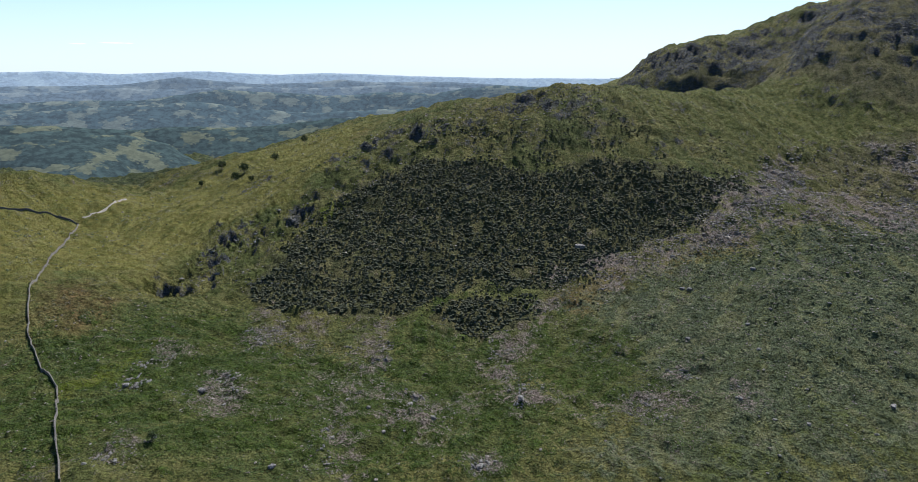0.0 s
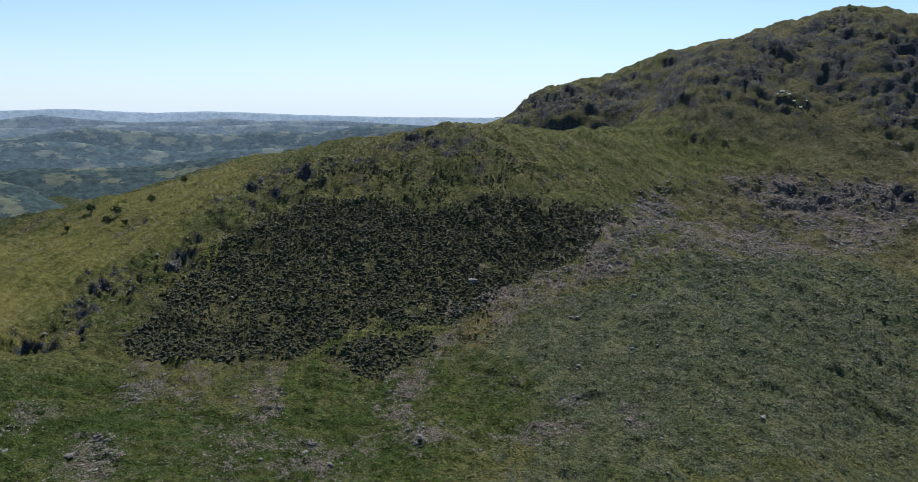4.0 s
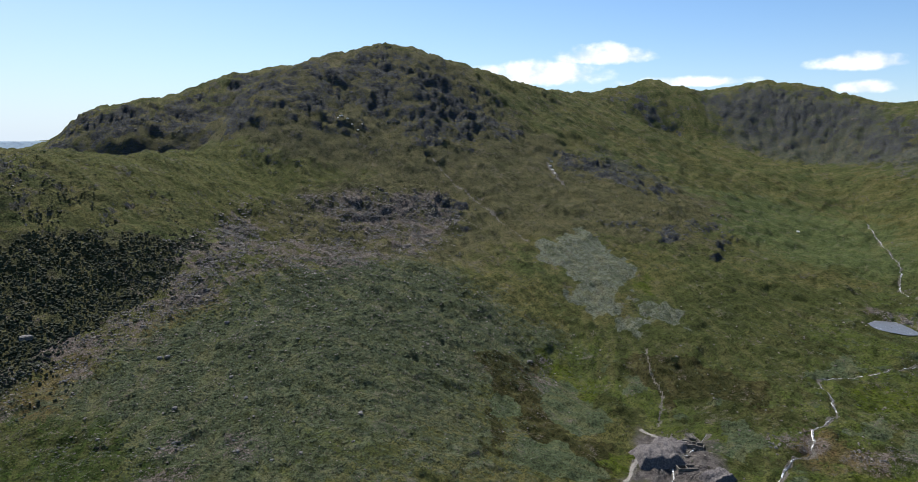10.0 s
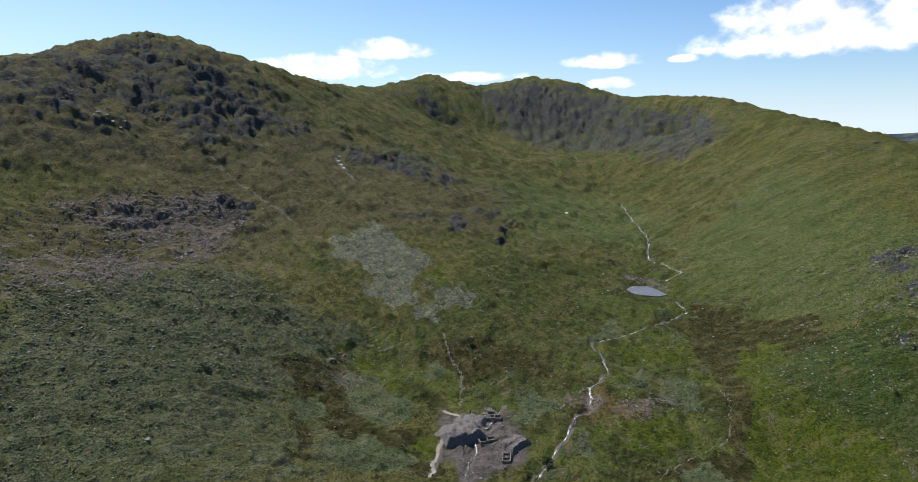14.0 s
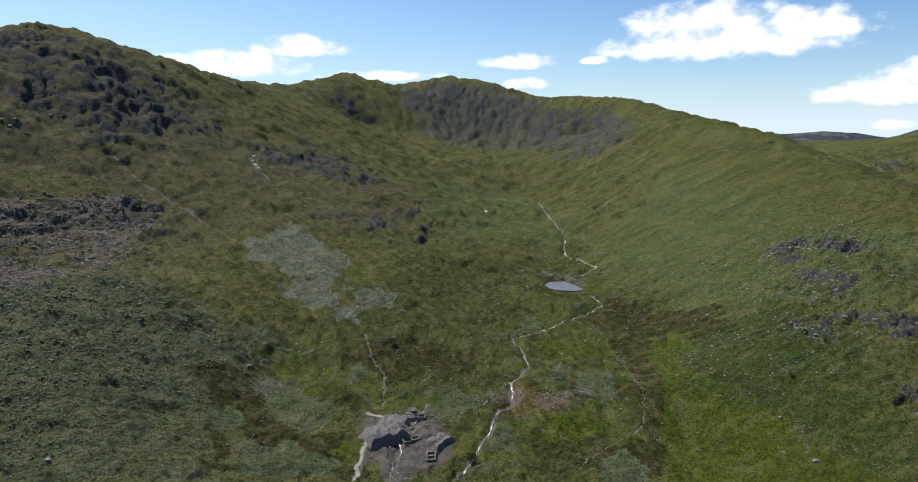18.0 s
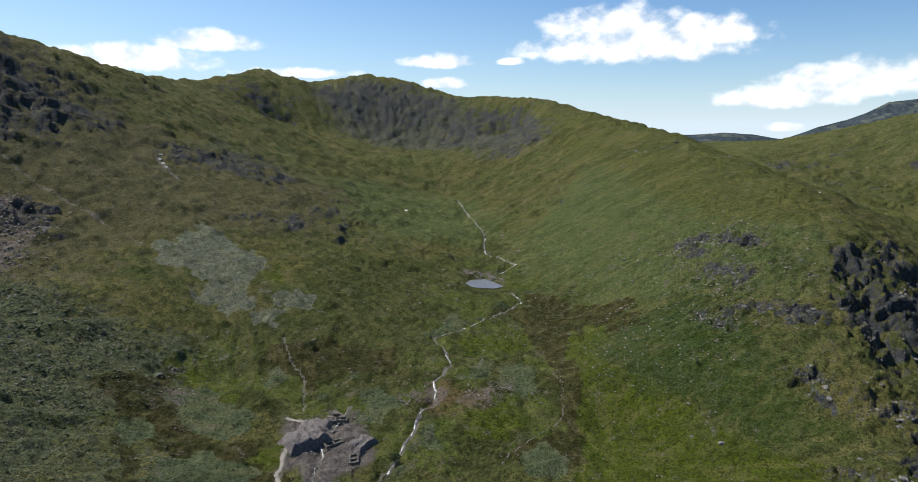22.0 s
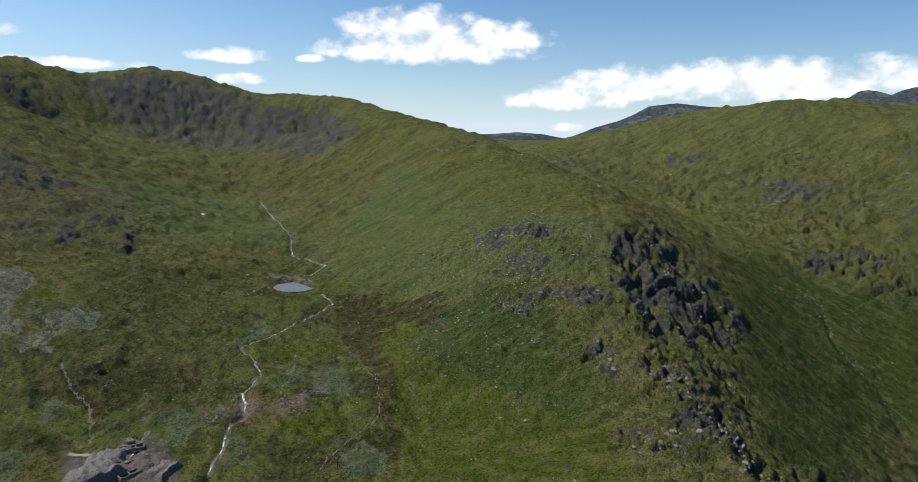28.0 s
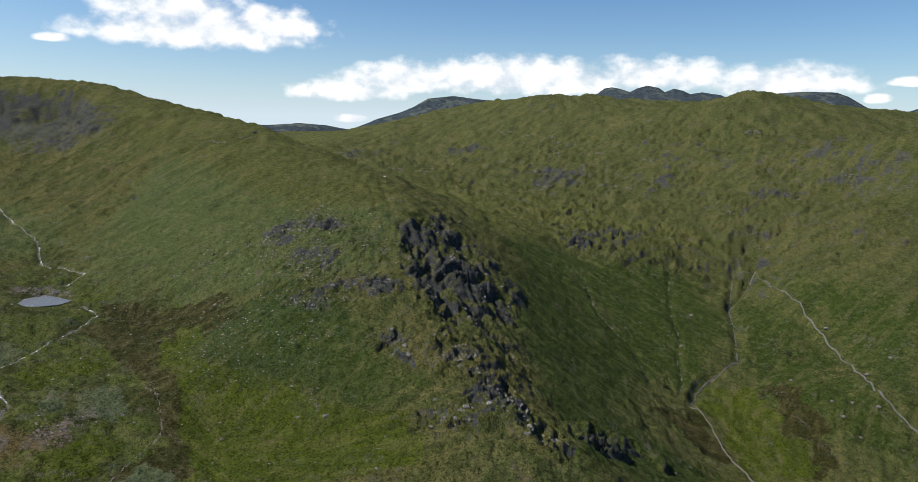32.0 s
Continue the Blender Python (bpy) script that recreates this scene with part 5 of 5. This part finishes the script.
# ---- water ----
def ribbon(name, line, wide, material, lift, ragged=0.3, parent=None):
    """A strip laid along a way over the ground."""
    p = along([(*q, 0) for q in line], 3.0)[:, :2]
    p = p + np.stack([1.6 * fbm(p[:, 0], p[:, 1], 12, 2, 33), 1.6 * fbm(p[:, 0], p[:, 1], 12, 2, 34)], -1)
    t = np.gradient(p, axis=0)
    t /= np.hypot(t[:, 0], t[:, 1])[:, None] + 1e-9
    side = np.stack([t[:, 1], -t[:, 0]], -1)
    w = np.maximum(wide * (1 + ragged * vnoise(np.arange(len(p)) * 0.37, np.zeros(len(p)), 3)), 0.12)
    rows = []
    for k in (-1, -0.4, 0.4, 1):
        q = p + side * (w * k)[:, None]
        rows.append(np.c_[q, surf(q[:, 0], q[:, 1]) + lift * (1.0 if abs(k) < 0.9 else 0.35)])
    v = np.stack(rows, 1).reshape(-1, 3)
    i = np.arange(len(p) - 1)[:, None] * 4
    f = np.concatenate([np.concatenate([i + c, i + c + 1, i + c + 5, i + c + 4], 1) for c in range(3)])
    return sheet(name, v, f, material, parent)


for name, wide in (("beck", 0.45), ("upper_beck", 0.5), ("mine_run", 0.35)):
    for line in WAYS[name]:
        tagged(ribbon("water", line, wide, MAT_BECK, 0.40, 1.3), "shallow stony beck with white water", "stream", kind="structure")

for line in WAYS["north_beck"]:
    tagged(ribbon("water", line, 0.6, MAT_GHYLL, 0.3, 0.9), "dark rocky beck in a deep cut", "stream", kind="structure")

bm = bmesh.new()
bm.faces.new([bm.verts.new((x, y, TARN_LEVEL)) for x, y in TARN[0]])
bmesh.ops.subdivide_edges(bm, edges=bm.edges[:], cuts=2)
tagged(part("water", bm, MAT_TARN), "small reedy tarn reflecting the sky", "tarn", kind="structure")

# ---- road and tracks ----
tagged(ribbon("road", WAYS["road"][0], 1.1, MAT_TAR, 0.6, 0.05), "narrow grey mountain road", "road", kind="structure")
tagged(ribbon("road", WAYS["pass_road"][0], 1.3, MAT_TAR, 0.6, 0.05), "narrow grey mountain road near the pass", "road", kind="structure")
tagged(ribbon("track", WAYS["mine_track"][0], 1.5, MAT_TRACK, 0.4), "pale gravel track to the old mine", "track", kind="structure")
tagged(ribbon("track", WAYS["left_track"][0], 1.5, MAT_TRACK, 0.4), "pale gravel track over the grass", "track", kind="structure")


# ---- drystone walls ----
def drystone_wall(line, tall, label):
    p = along([(*q, 0) for q in line], 2.0)[:, :2]
    p = p + np.stack([0.5 * fbm(p[:, 0], p[:, 1], 9, 2, 53), 0.5 * fbm(p[:, 0], p[:, 1], 9, 2, 54)], -1)
    t = np.gradient(p, axis=0)
    t /= np.hypot(t[:, 0], t[:, 1])[:, None] + 1e-9
    side = np.stack([t[:, 1], -t[:, 0]], -1)
    g = surf(p[:, 0], p[:, 1])
    h = tall * (1 + 0.18 * vnoise(np.arange(len(p)) * 0.4, np.zeros(len(p)), 8))
    root = tagged(new("drystone_wall"), label, "wall")
    root.location = (*p[len(p) // 2], g[len(p) // 2])
    back = -Vector(root.location)
    for name, lo, hi, w0, w1 in (("wall_face", -0.8, 0.86, 0.45, 0.3), ("coping", 0.86, 1.08, 0.36, 0.22)):
        rows = []
        for k, up in ((-w0, lo), (-w1, hi), (w1, hi), (w0, lo)):
            q = p + side * k + 0.06 * vnoise(p * 2.1, p * 1.7, 5)
            rows.append(np.c_[q, g + h * up])
        v = np.stack(rows, 1).reshape(-1, 3) + np.array(back)
        i = np.arange(len(p) - 1)[:, None] * 4
        f = np.concatenate([np.concatenate([i + a, i + b, i + b + 4, i + a + 4], 1) for a, b in ((0, 1), (1, 2), (2, 3))])
        sheet(name, v, f, MAT_WALL, root, flat=True)
    # through stones and cope stones that stand proud
    n = len(p)
    for k in range(0, n, max(1, n // 60)):
        bm = bmesh.new()
        s = 0.25 + 0.15 * rng.random()
        box(bm, (s * 1.3, 0.8, s), pose(*p[k], g[k] + h[k] * 1.08, 8, 5, math.degrees(math.atan2(t[k, 1], t[k, 0]))))
        bmesh.ops.translate(bm, vec=back, verts=bm.verts)
        part("cope_stone", bm, MAT_WALL, root)
    return root


drystone_wall(WAYS["long_wall"][0], 1.7, "long grey drystone wall running over the pasture")
drystone_wall(WAYS["high_wall"][0], 1.6, "grey drystone wall crossing the high pasture")
drystone_wall(WAYS["valley_wall"][0], 1.7, "grey drystone wall beside the valley meadow")


# ---- trees ----
def tree(x, y, tall, spread, label, leaves=170):
    g = float(surf(x, y))
    root = tagged(new("tree"), label, "tree", "lone trees")
    root.location = (x, y, g - 0.1)
    pick = random.Random(int(x * 7 + y * 3))
    bm = bmesh.new()
    rings = []
    for k in range(5):
        f = k / 4
        r = tall * 0.045 * (1.5 - f)
        cx, cy = tall * 0.05 * math.sin(f * 2 + x), tall * 0.05 * math.cos(f * 3 + y)
        rings.append([bm.verts.new((cx + r * math.cos(a * 1.0472), cy + r * math.sin(a * 1.0472), f * tall * 0.55)) for a in range(6)])
    for a, b in zip(rings[:-1], rings[1:]):
        for k in range(6):
            bm.faces.new((a[k], a[(k + 1) % 6], b[(k + 1) % 6], b[k]))
    part("trunk", bm, MAT_BARK, root)
    for k in range(5):
        a = k * 1.2566 + pick.random()
        bm = bmesh.new()
        tip = Vector((math.cos(a) * spread * 0.6, math.sin(a) * spread * 0.6, tall * (0.55 + 0.3 * pick.random())))
        base = Vector((0, 0, tall * (0.3 + 0.15 * pick.random())))
        m = look(base, tip)
        cone = bmesh.ops.create_cone(bm, segments=5, radius1=tall * 0.012, radius2=tall * 0.03, depth=(tip - base).length, cap_ends=True)
        bmesh.ops.transform(bm, matrix=Matrix.Translation((base + tip) / 2) @ m.to_3x3().to_4x4(), verts=cone["verts"])
        part("limb", bm, MAT_BARK, root)
    bm = bmesh.new()
    for k in range(leaves):
        d = Vector((pick.gauss(0, 1), pick.gauss(0, 1), pick.gauss(0, 1))).normalized() * (0.45 + 0.55 * pick.random())
        d = d * (1 + 0.35 * noise.noise(d * 2 + Vector((x, y, 0))))
        c = Vector((d.x * spread, d.y * spread, tall * 0.62 + d.z * tall * 0.40))
        s = tall * (0.05 + 0.06 * pick.random())
        turn = Euler((pick.random() * 6, pick.random() * 6, pick.random() * 6)).to_matrix()
        tri = [bm.verts.new(c + turn @ Vector(q) * s) for q in ((1, 0, 0.2), (-0.5, 0.9, -0.1), (-0.5, -0.9, 0.1), (0, 0, 0.9))]
        for q in ((0, 1, 3), (1, 2, 3), (2, 0, 3), (0, 2, 1)):
            bm.faces.new([tri[i] for i in q])
    part("crown", bm, MAT_LEAF, root)
    return root


for x, y, tall, spread, what in [
    (605.8, 279.8, 7.8, 4.3, "dark green hawthorn standing alone in the valley"),
    (429.8, 136.5, 8.5, 4.7, "dark green tree beside the stony beck"),
    (624.4, -826.8, 11.0, 6.0, "small dark tree on the green valley slope"),
    (631.5, -596.3, 7.7, 4.2, "small dark tree beside the gully"),
    (-146.5, 273.9, 4.6, 2.5, "low dark bush among bracken and stones"),
    (-304.6, 826.0, 10.7, 5.9, "dark green bush on the grassy shoulder"),
    (-260.3, 778.3, 11.6, 6.4, "dark green bush on the grassy shoulder"),
    (-264.2, 756.8, 10.5, 5.8, "dark green bush on the grassy shoulder"),
    (-308.5, 764.6, 7.0, 3.8, "dark green bush on the grassy shoulder"),
    (-227.3, 796.2, 9.3, 5.1, "dark green bush on the grassy shoulder"),
    (-236.5, 728.7, 7.1, 3.9, "dark green bush on the grassy shoulder"),
    (-205.6, 862.2, 8.6, 4.7, "dark green bush on the grassy shoulder"),
    (526.6, -963.5, 8.3, 4.6, "small dark tree on the green valley slope"),
    (758.5, -1104.0, 7.5, 4.1, "small dark tree by the mountain road"),
    (674.7, -853.7, 6.2, 3.4, "small dark tree on the green valley slope"),
    (589.0, -102.0, 4.1, 2.2, "small dark bush in the bracken"),
]:
    tree(x, y, tall, spread, what)


# ---- old copper mine ----
def ruin(x, y, turn, long, wide, tall, cells, label):
    """A roofless stone shell, with cross walls."""
    root = tagged(new("ruined_building"), label, "ruin", "mine ruins")
    root.matrix_world = pose(x, y, float(surf(x, y)) - 0.2, 0, 0, turn)
    walls = [((long, 0.7, tall), (0, -wide / 2, 0)), ((long, 0.7, tall * 0.8), (0, wide / 2, 0)), ((0.7, wide, tall), (-long / 2, 0, 0)), ((0.7, wide, tall * 0.7), (long / 2, 0, 0))]
    walls += [((0.6, wide, tall * 0.75), (-long / 2 + long * k / cells, 0, 0)) for k in range(1, cells)]
    for size, at in walls:
        bm = bmesh.new()
        box(bm, size, pose(at[0], at[1], size[2] / 2))
        bmesh.ops.subdivide_edges(bm, edges=bm.edges[:], cuts=4, use_grid_fill=True)
        for v in bm.verts:
            q = v.co * 0.9 + Vector((x, y, 0))
            v.co += Vector((noise.noise(q) * 0.12, noise.noise(q + Vector((9, 0, 0))) * 0.12, noise.noise(q * 0.7) * (0.7 if v.co.z > size[2] * 0.6 else 0.0)))
        part("stone_wall", bm, MAT_WALL, root)
    return root


def spoil_heap(x, y, turn, long, wide, tall, label):
    bm = bmesh.new()
    bmesh.ops.create_grid(bm, x_segments=56, y_segments=40, size=0.5)
    for v in bm.verts:
        u, w = v.co.x * 2, v.co.y * 2
        k = max(0.0, 1 - max(abs(u) ** 2.2, abs(w) ** 2.2))
        crown = min(1.0, k * 1.9)
        q = Vector((v.co.x * long * 0.25 + x, v.co.y * wide * 0.25 + y, 0))
        v.co = Vector((v.co.x * long, v.co.y * wide, tall * crown + (0.9 * noise.noise(q) + 0.55 * noise.noise(q * 3.1) + 0.3 * noise.noise(q * 7.7)) * min(1.0, k * 4)))
    m = pose(x, y, 0, 0, 0, turn)
    for v in bm.verts:
        p = m @ v.co
        v.co.z += float(surf(p.x, p.y)) - 0.35
    for f in bm.faces:
        f.smooth = True
    ob = part("spoil_mound", bm, MAT_SPOIL)
    ob.matrix_world = m
    return tagged(ob, label, "spoil heap", "mine spoil heaps")


ruin(427.9, 168.2, 20, 19.7, 6.0, 2.6, 3, "roofless grey stone mine building with three cells")
ruin(474.1, 200.7, -72, 17.0, 7.0, 2.5, 3, "low ruined stone walls of the dressing floor")
ruin(484.2, 204.9, -133, 7.2, 2.0, 1.8, 1, "short parallel ruined stone wall")
ruin(486.8, 202.6, -136, 8.2, 2.0, 1.8, 1, "short parallel ruined stone wall")
ruin(482.0, 207.3, -132, 7.2, 2.0, 1.8, 1, "short parallel ruined stone wall")
ruin(441.3, 189.7, -44, 14.3, 7.0, 2.4, 2, "broken stone walls above the spoil")
ruin(461.9, 197.2, -51, 9.2, 4.0, 2.0, 2, "broken stone walls above the spoil")
spoil_heap(439.3, 212.7, -40, 37.2, 26.0, 7.0, "grey mine spoil heap with a steep face")
spoil_heap(443.7, 167.6, -112, 16.3, 22.0, 5.0, "brown-grey mine spoil heap beside the ruin")
spoil_heap(465.0, 215.2, -87, 27.6, 16.0, 3.0, "flat-topped grey mine spoil heap")



# ---- cars parked by the pass road ----
def car_paint(name, tone):
    mat = bpy.data.materials.new(name)
    n = Nodes(mat)
    n.finish(tone, 0.3, spec=0.5)
    return mat


MAT_GLASS = car_paint("car_glass", (0.02, 0.025, 0.03))


def car(x, y, turn, paint, label):
    root = tagged(new("parked_car"), label, "car", "cars parked near the pass")
    root.matrix_world = pose(x, y, float(surf(x, y)) + 0.45, 0, 0, turn)
    bm = bmesh.new()
    vs = box(bm, (4.3, 1.75, 0.62), pose(0, 0, 0.60))
    bmesh.ops.bevel(bm, geom=bm.edges[:], offset=0.14, segments=2, affect="EDGES")
    part("body", bm, paint, root)
    bm = bmesh.new()
    vs = box(bm, (2.5, 1.6, 0.6), pose(-0.2, 0, 1.15))
    for v in vs:
        if v.co.z > 1.2:
            v.co.x = v.co.x * 0.68 - 0.06
            v.co.y *= 0.84
    bmesh.ops.bevel(bm, geom=bm.edges[:], offset=0.08, segments=2, affect="EDGES")
    part("cabin", bm, MAT_GLASS, root, "dark car windows")
    bm = bmesh.new()
    box(bm, (1.6, 1.36, 0.06), pose(-0.2, 0, 1.47))
    part("roof", bm, paint, root)
    for sx in (-1.3, 1.3):
        for sy in (-0.78, 0.78):
            bm = bmesh.new()
            bmesh.ops.create_cone(bm, segments=14, radius1=0.32, radius2=0.32, depth=0.22, cap_ends=True, matrix=pose(sx, sy, 0.32, 90))
            part("wheel", bm, MAT_TYRE, root)
    return root


PAINTS = [car_paint("white_paint", (0.75, 0.75, 0.74)), car_paint("silver_paint", (0.5, 0.51, 0.52)), car_paint("pale_paint", (0.66, 0.64, 0.58))]
for k, (x, y) in enumerate([(1090.2, -352.4), (1141.1, -382.1), (2200.6, -835.7), (1987.6, -877.5), (1576.4, -711.6), (1485.1, -775.0), (1478.2, -780.4)]):
    car(x, y, 25 + 40 * (k % 3), PAINTS[k % 3], ("white", "silver", "cream")[k % 3] + " car parked on the grass by the pass road")

# ---- white quartz blocks on the mountain's face ----
for x, y, size in [(691.0, 960.7, 3.2), (695.2, 948.7, 2.6), (696.4, 937.9, 2.5), (700.8, 926.5, 2.5), (676.2, 950.9, 1.9), (712.4, 929.6, 1.9), (1264.6, 366.0, 3.6), (1011.0, 737.4, 3.4), (998.5, 722.7, 3.4), (986.0, 708.1, 2.7), (1027.0, 746.8, 2.8)]:
    ob = boulder(x, y, size, 0.6)
    ob.data.materials[0] = MAT_WHITE
    ob.name = "white_boulder"
    tagged(ob, "pale quartz block lying on the rocky mountainside", "boulder", "pale blocks on the mountain")


# ---- distant ranges, air haze put into their colours and glow ----
def far_paint(name, wood, field, haze_glow):
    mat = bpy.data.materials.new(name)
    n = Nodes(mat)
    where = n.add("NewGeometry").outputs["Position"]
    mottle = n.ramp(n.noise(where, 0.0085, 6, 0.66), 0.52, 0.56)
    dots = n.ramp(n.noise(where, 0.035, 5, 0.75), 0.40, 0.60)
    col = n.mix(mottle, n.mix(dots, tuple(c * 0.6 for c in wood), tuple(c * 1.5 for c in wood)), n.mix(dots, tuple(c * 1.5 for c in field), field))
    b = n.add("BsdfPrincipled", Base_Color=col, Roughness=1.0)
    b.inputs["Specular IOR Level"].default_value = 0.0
    # faint blue emission lifts the slopes as air haze would
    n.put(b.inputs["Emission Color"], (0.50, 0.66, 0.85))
    b.inputs["Emission Strength"].default_value = haze_glow
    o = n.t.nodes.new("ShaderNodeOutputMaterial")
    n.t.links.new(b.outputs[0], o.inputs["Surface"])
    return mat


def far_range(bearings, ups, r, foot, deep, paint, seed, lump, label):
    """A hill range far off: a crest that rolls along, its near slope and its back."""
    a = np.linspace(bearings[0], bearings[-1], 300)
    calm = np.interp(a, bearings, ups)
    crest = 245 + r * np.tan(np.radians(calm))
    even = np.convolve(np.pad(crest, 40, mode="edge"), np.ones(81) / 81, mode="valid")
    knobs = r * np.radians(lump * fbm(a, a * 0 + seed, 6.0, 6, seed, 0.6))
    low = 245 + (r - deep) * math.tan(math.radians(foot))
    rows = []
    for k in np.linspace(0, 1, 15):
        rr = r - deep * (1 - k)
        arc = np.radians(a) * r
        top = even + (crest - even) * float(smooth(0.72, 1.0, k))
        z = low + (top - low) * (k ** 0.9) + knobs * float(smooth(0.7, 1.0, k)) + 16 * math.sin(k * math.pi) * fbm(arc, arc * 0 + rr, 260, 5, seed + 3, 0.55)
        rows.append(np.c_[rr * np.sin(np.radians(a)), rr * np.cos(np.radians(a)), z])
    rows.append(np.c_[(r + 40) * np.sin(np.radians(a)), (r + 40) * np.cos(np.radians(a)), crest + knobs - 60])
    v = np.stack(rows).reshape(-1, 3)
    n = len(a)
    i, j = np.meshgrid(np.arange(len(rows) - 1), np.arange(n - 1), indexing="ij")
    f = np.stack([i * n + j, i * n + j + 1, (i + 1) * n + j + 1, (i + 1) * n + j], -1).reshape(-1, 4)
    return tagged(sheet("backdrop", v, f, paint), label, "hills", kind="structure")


# painted haze grows with distance: paler, bluer tones and more emission
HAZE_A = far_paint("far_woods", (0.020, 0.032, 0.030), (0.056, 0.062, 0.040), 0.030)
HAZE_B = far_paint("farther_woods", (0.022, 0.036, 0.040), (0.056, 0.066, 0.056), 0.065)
HAZE_C = far_paint("hazed_hills", (0.034, 0.048, 0.060), (0.060, 0.072, 0.074), 0.115)
HAZE_D = far_paint("hazed_horizon", (0.06, 0.08, 0.10), (0.08, 0.10, 0.11), 0.26)
HAZE_N = far_paint("hazed_crags", (0.020, 0.026, 0.030), (0.042, 0.048, 0.040), 0.032)
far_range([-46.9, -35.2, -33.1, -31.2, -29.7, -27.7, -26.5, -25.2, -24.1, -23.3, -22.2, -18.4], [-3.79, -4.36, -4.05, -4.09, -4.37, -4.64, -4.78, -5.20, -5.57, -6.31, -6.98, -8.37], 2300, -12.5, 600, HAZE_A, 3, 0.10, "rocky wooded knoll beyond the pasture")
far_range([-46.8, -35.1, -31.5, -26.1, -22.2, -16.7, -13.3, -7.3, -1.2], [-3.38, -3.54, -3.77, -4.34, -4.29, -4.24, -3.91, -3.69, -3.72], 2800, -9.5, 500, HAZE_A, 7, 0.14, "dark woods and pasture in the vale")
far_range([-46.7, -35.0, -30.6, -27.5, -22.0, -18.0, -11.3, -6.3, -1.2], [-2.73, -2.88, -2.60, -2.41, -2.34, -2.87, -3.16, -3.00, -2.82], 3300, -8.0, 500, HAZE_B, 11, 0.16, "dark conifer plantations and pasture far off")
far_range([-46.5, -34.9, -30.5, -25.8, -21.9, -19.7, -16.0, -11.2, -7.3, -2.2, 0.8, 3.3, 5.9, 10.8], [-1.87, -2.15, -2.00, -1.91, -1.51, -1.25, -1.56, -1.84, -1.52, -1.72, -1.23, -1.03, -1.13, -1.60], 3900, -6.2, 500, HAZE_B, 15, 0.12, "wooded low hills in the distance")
far_range([-46.4, -34.8, -31.2, -28.1, -24.5, -18.8, -13.1, -6.3, -1.2, 5.9, 13.7], [-1.26, -1.42, -1.39, -1.09, -1.21, -1.17, -1.30, -1.03, -1.23, -1.32, -1.39], 4200, -4.5, 400, HAZE_C, 17, 0.09, "wooded hills in the distance with painted blue haze")
far_range([-46.3, -34.7, -27.3, -24.4, -22.7, -20.9, -17.4, -13.1, -10.2, -7.2, -2.2, 1.8, 5.9, 13.7], [-0.85, -0.93, -0.92, -0.54, -0.32, -0.51, -0.89, -0.77, -0.54, -0.78, -0.74, -0.89, -1.13, -1.10], 4500, -3.6, 400, HAZE_C, 19, 0.06, "rolling hills in the distance with painted blue haze")
far_range([-46.2, -34.6, -31.7, -27.2, -20.4, -15.0, -11.1, -4.2, 5.8, 15.6], [0.03, 0.03, 0.16, -0.05, 0.13, -0.10, 0.04, -0.25, -0.44, -0.43], 4860, -2.5, 300, HAZE_D, 23, 0.04, "hills on the horizon with painted pale blue haze")
far_range([94.6, 97.3, 100.7, 103.1, 106.1, 109.1], [-0.88, -0.86, -0.64, -0.81, -1.38, -2.06], 4750, -2.5, 500, HAZE_N, 29, 0.06, "fell with painted blue haze seen through the gap")
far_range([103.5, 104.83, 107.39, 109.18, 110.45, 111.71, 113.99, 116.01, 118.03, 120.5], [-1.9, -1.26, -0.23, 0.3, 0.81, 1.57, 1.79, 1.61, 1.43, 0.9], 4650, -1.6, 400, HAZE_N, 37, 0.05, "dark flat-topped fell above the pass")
far_range([123.3, 124.5, 126.2, 126.8, 127.4, 128.1, 128.9, 129.5, 130.3, 131.2, 131.7, 132.4, 133.1, 133.7, 134.6, 136.0, 137.3], [1.36, 1.81, 2.11, 2.54, 2.64, 2.50, 2.26, 2.59, 2.78, 2.59, 2.26, 2.54, 2.40, 2.12, 2.26, 2.03, 1.43], 4600, -0.5, 600, HAZE_N, 31, 0.05, "grey rocky fell with a row of knobs, blue haze painted in")
far_range([138.2, 139.4, 140.2, 142.2, 144.2, 145.0, 146.2, 147.0, 148.1, 148.7, 149.3, 151.7, 155.5], [1.43, 1.88, 2.11, 2.23, 2.13, 1.82, 1.05, 0.55, 0.27, 0.73, 0.98, 0.90, 0.61], 4700, -0.8, 600, HAZE_N, 33, 0.05, "grey high fell in the distance, blue haze painted in")
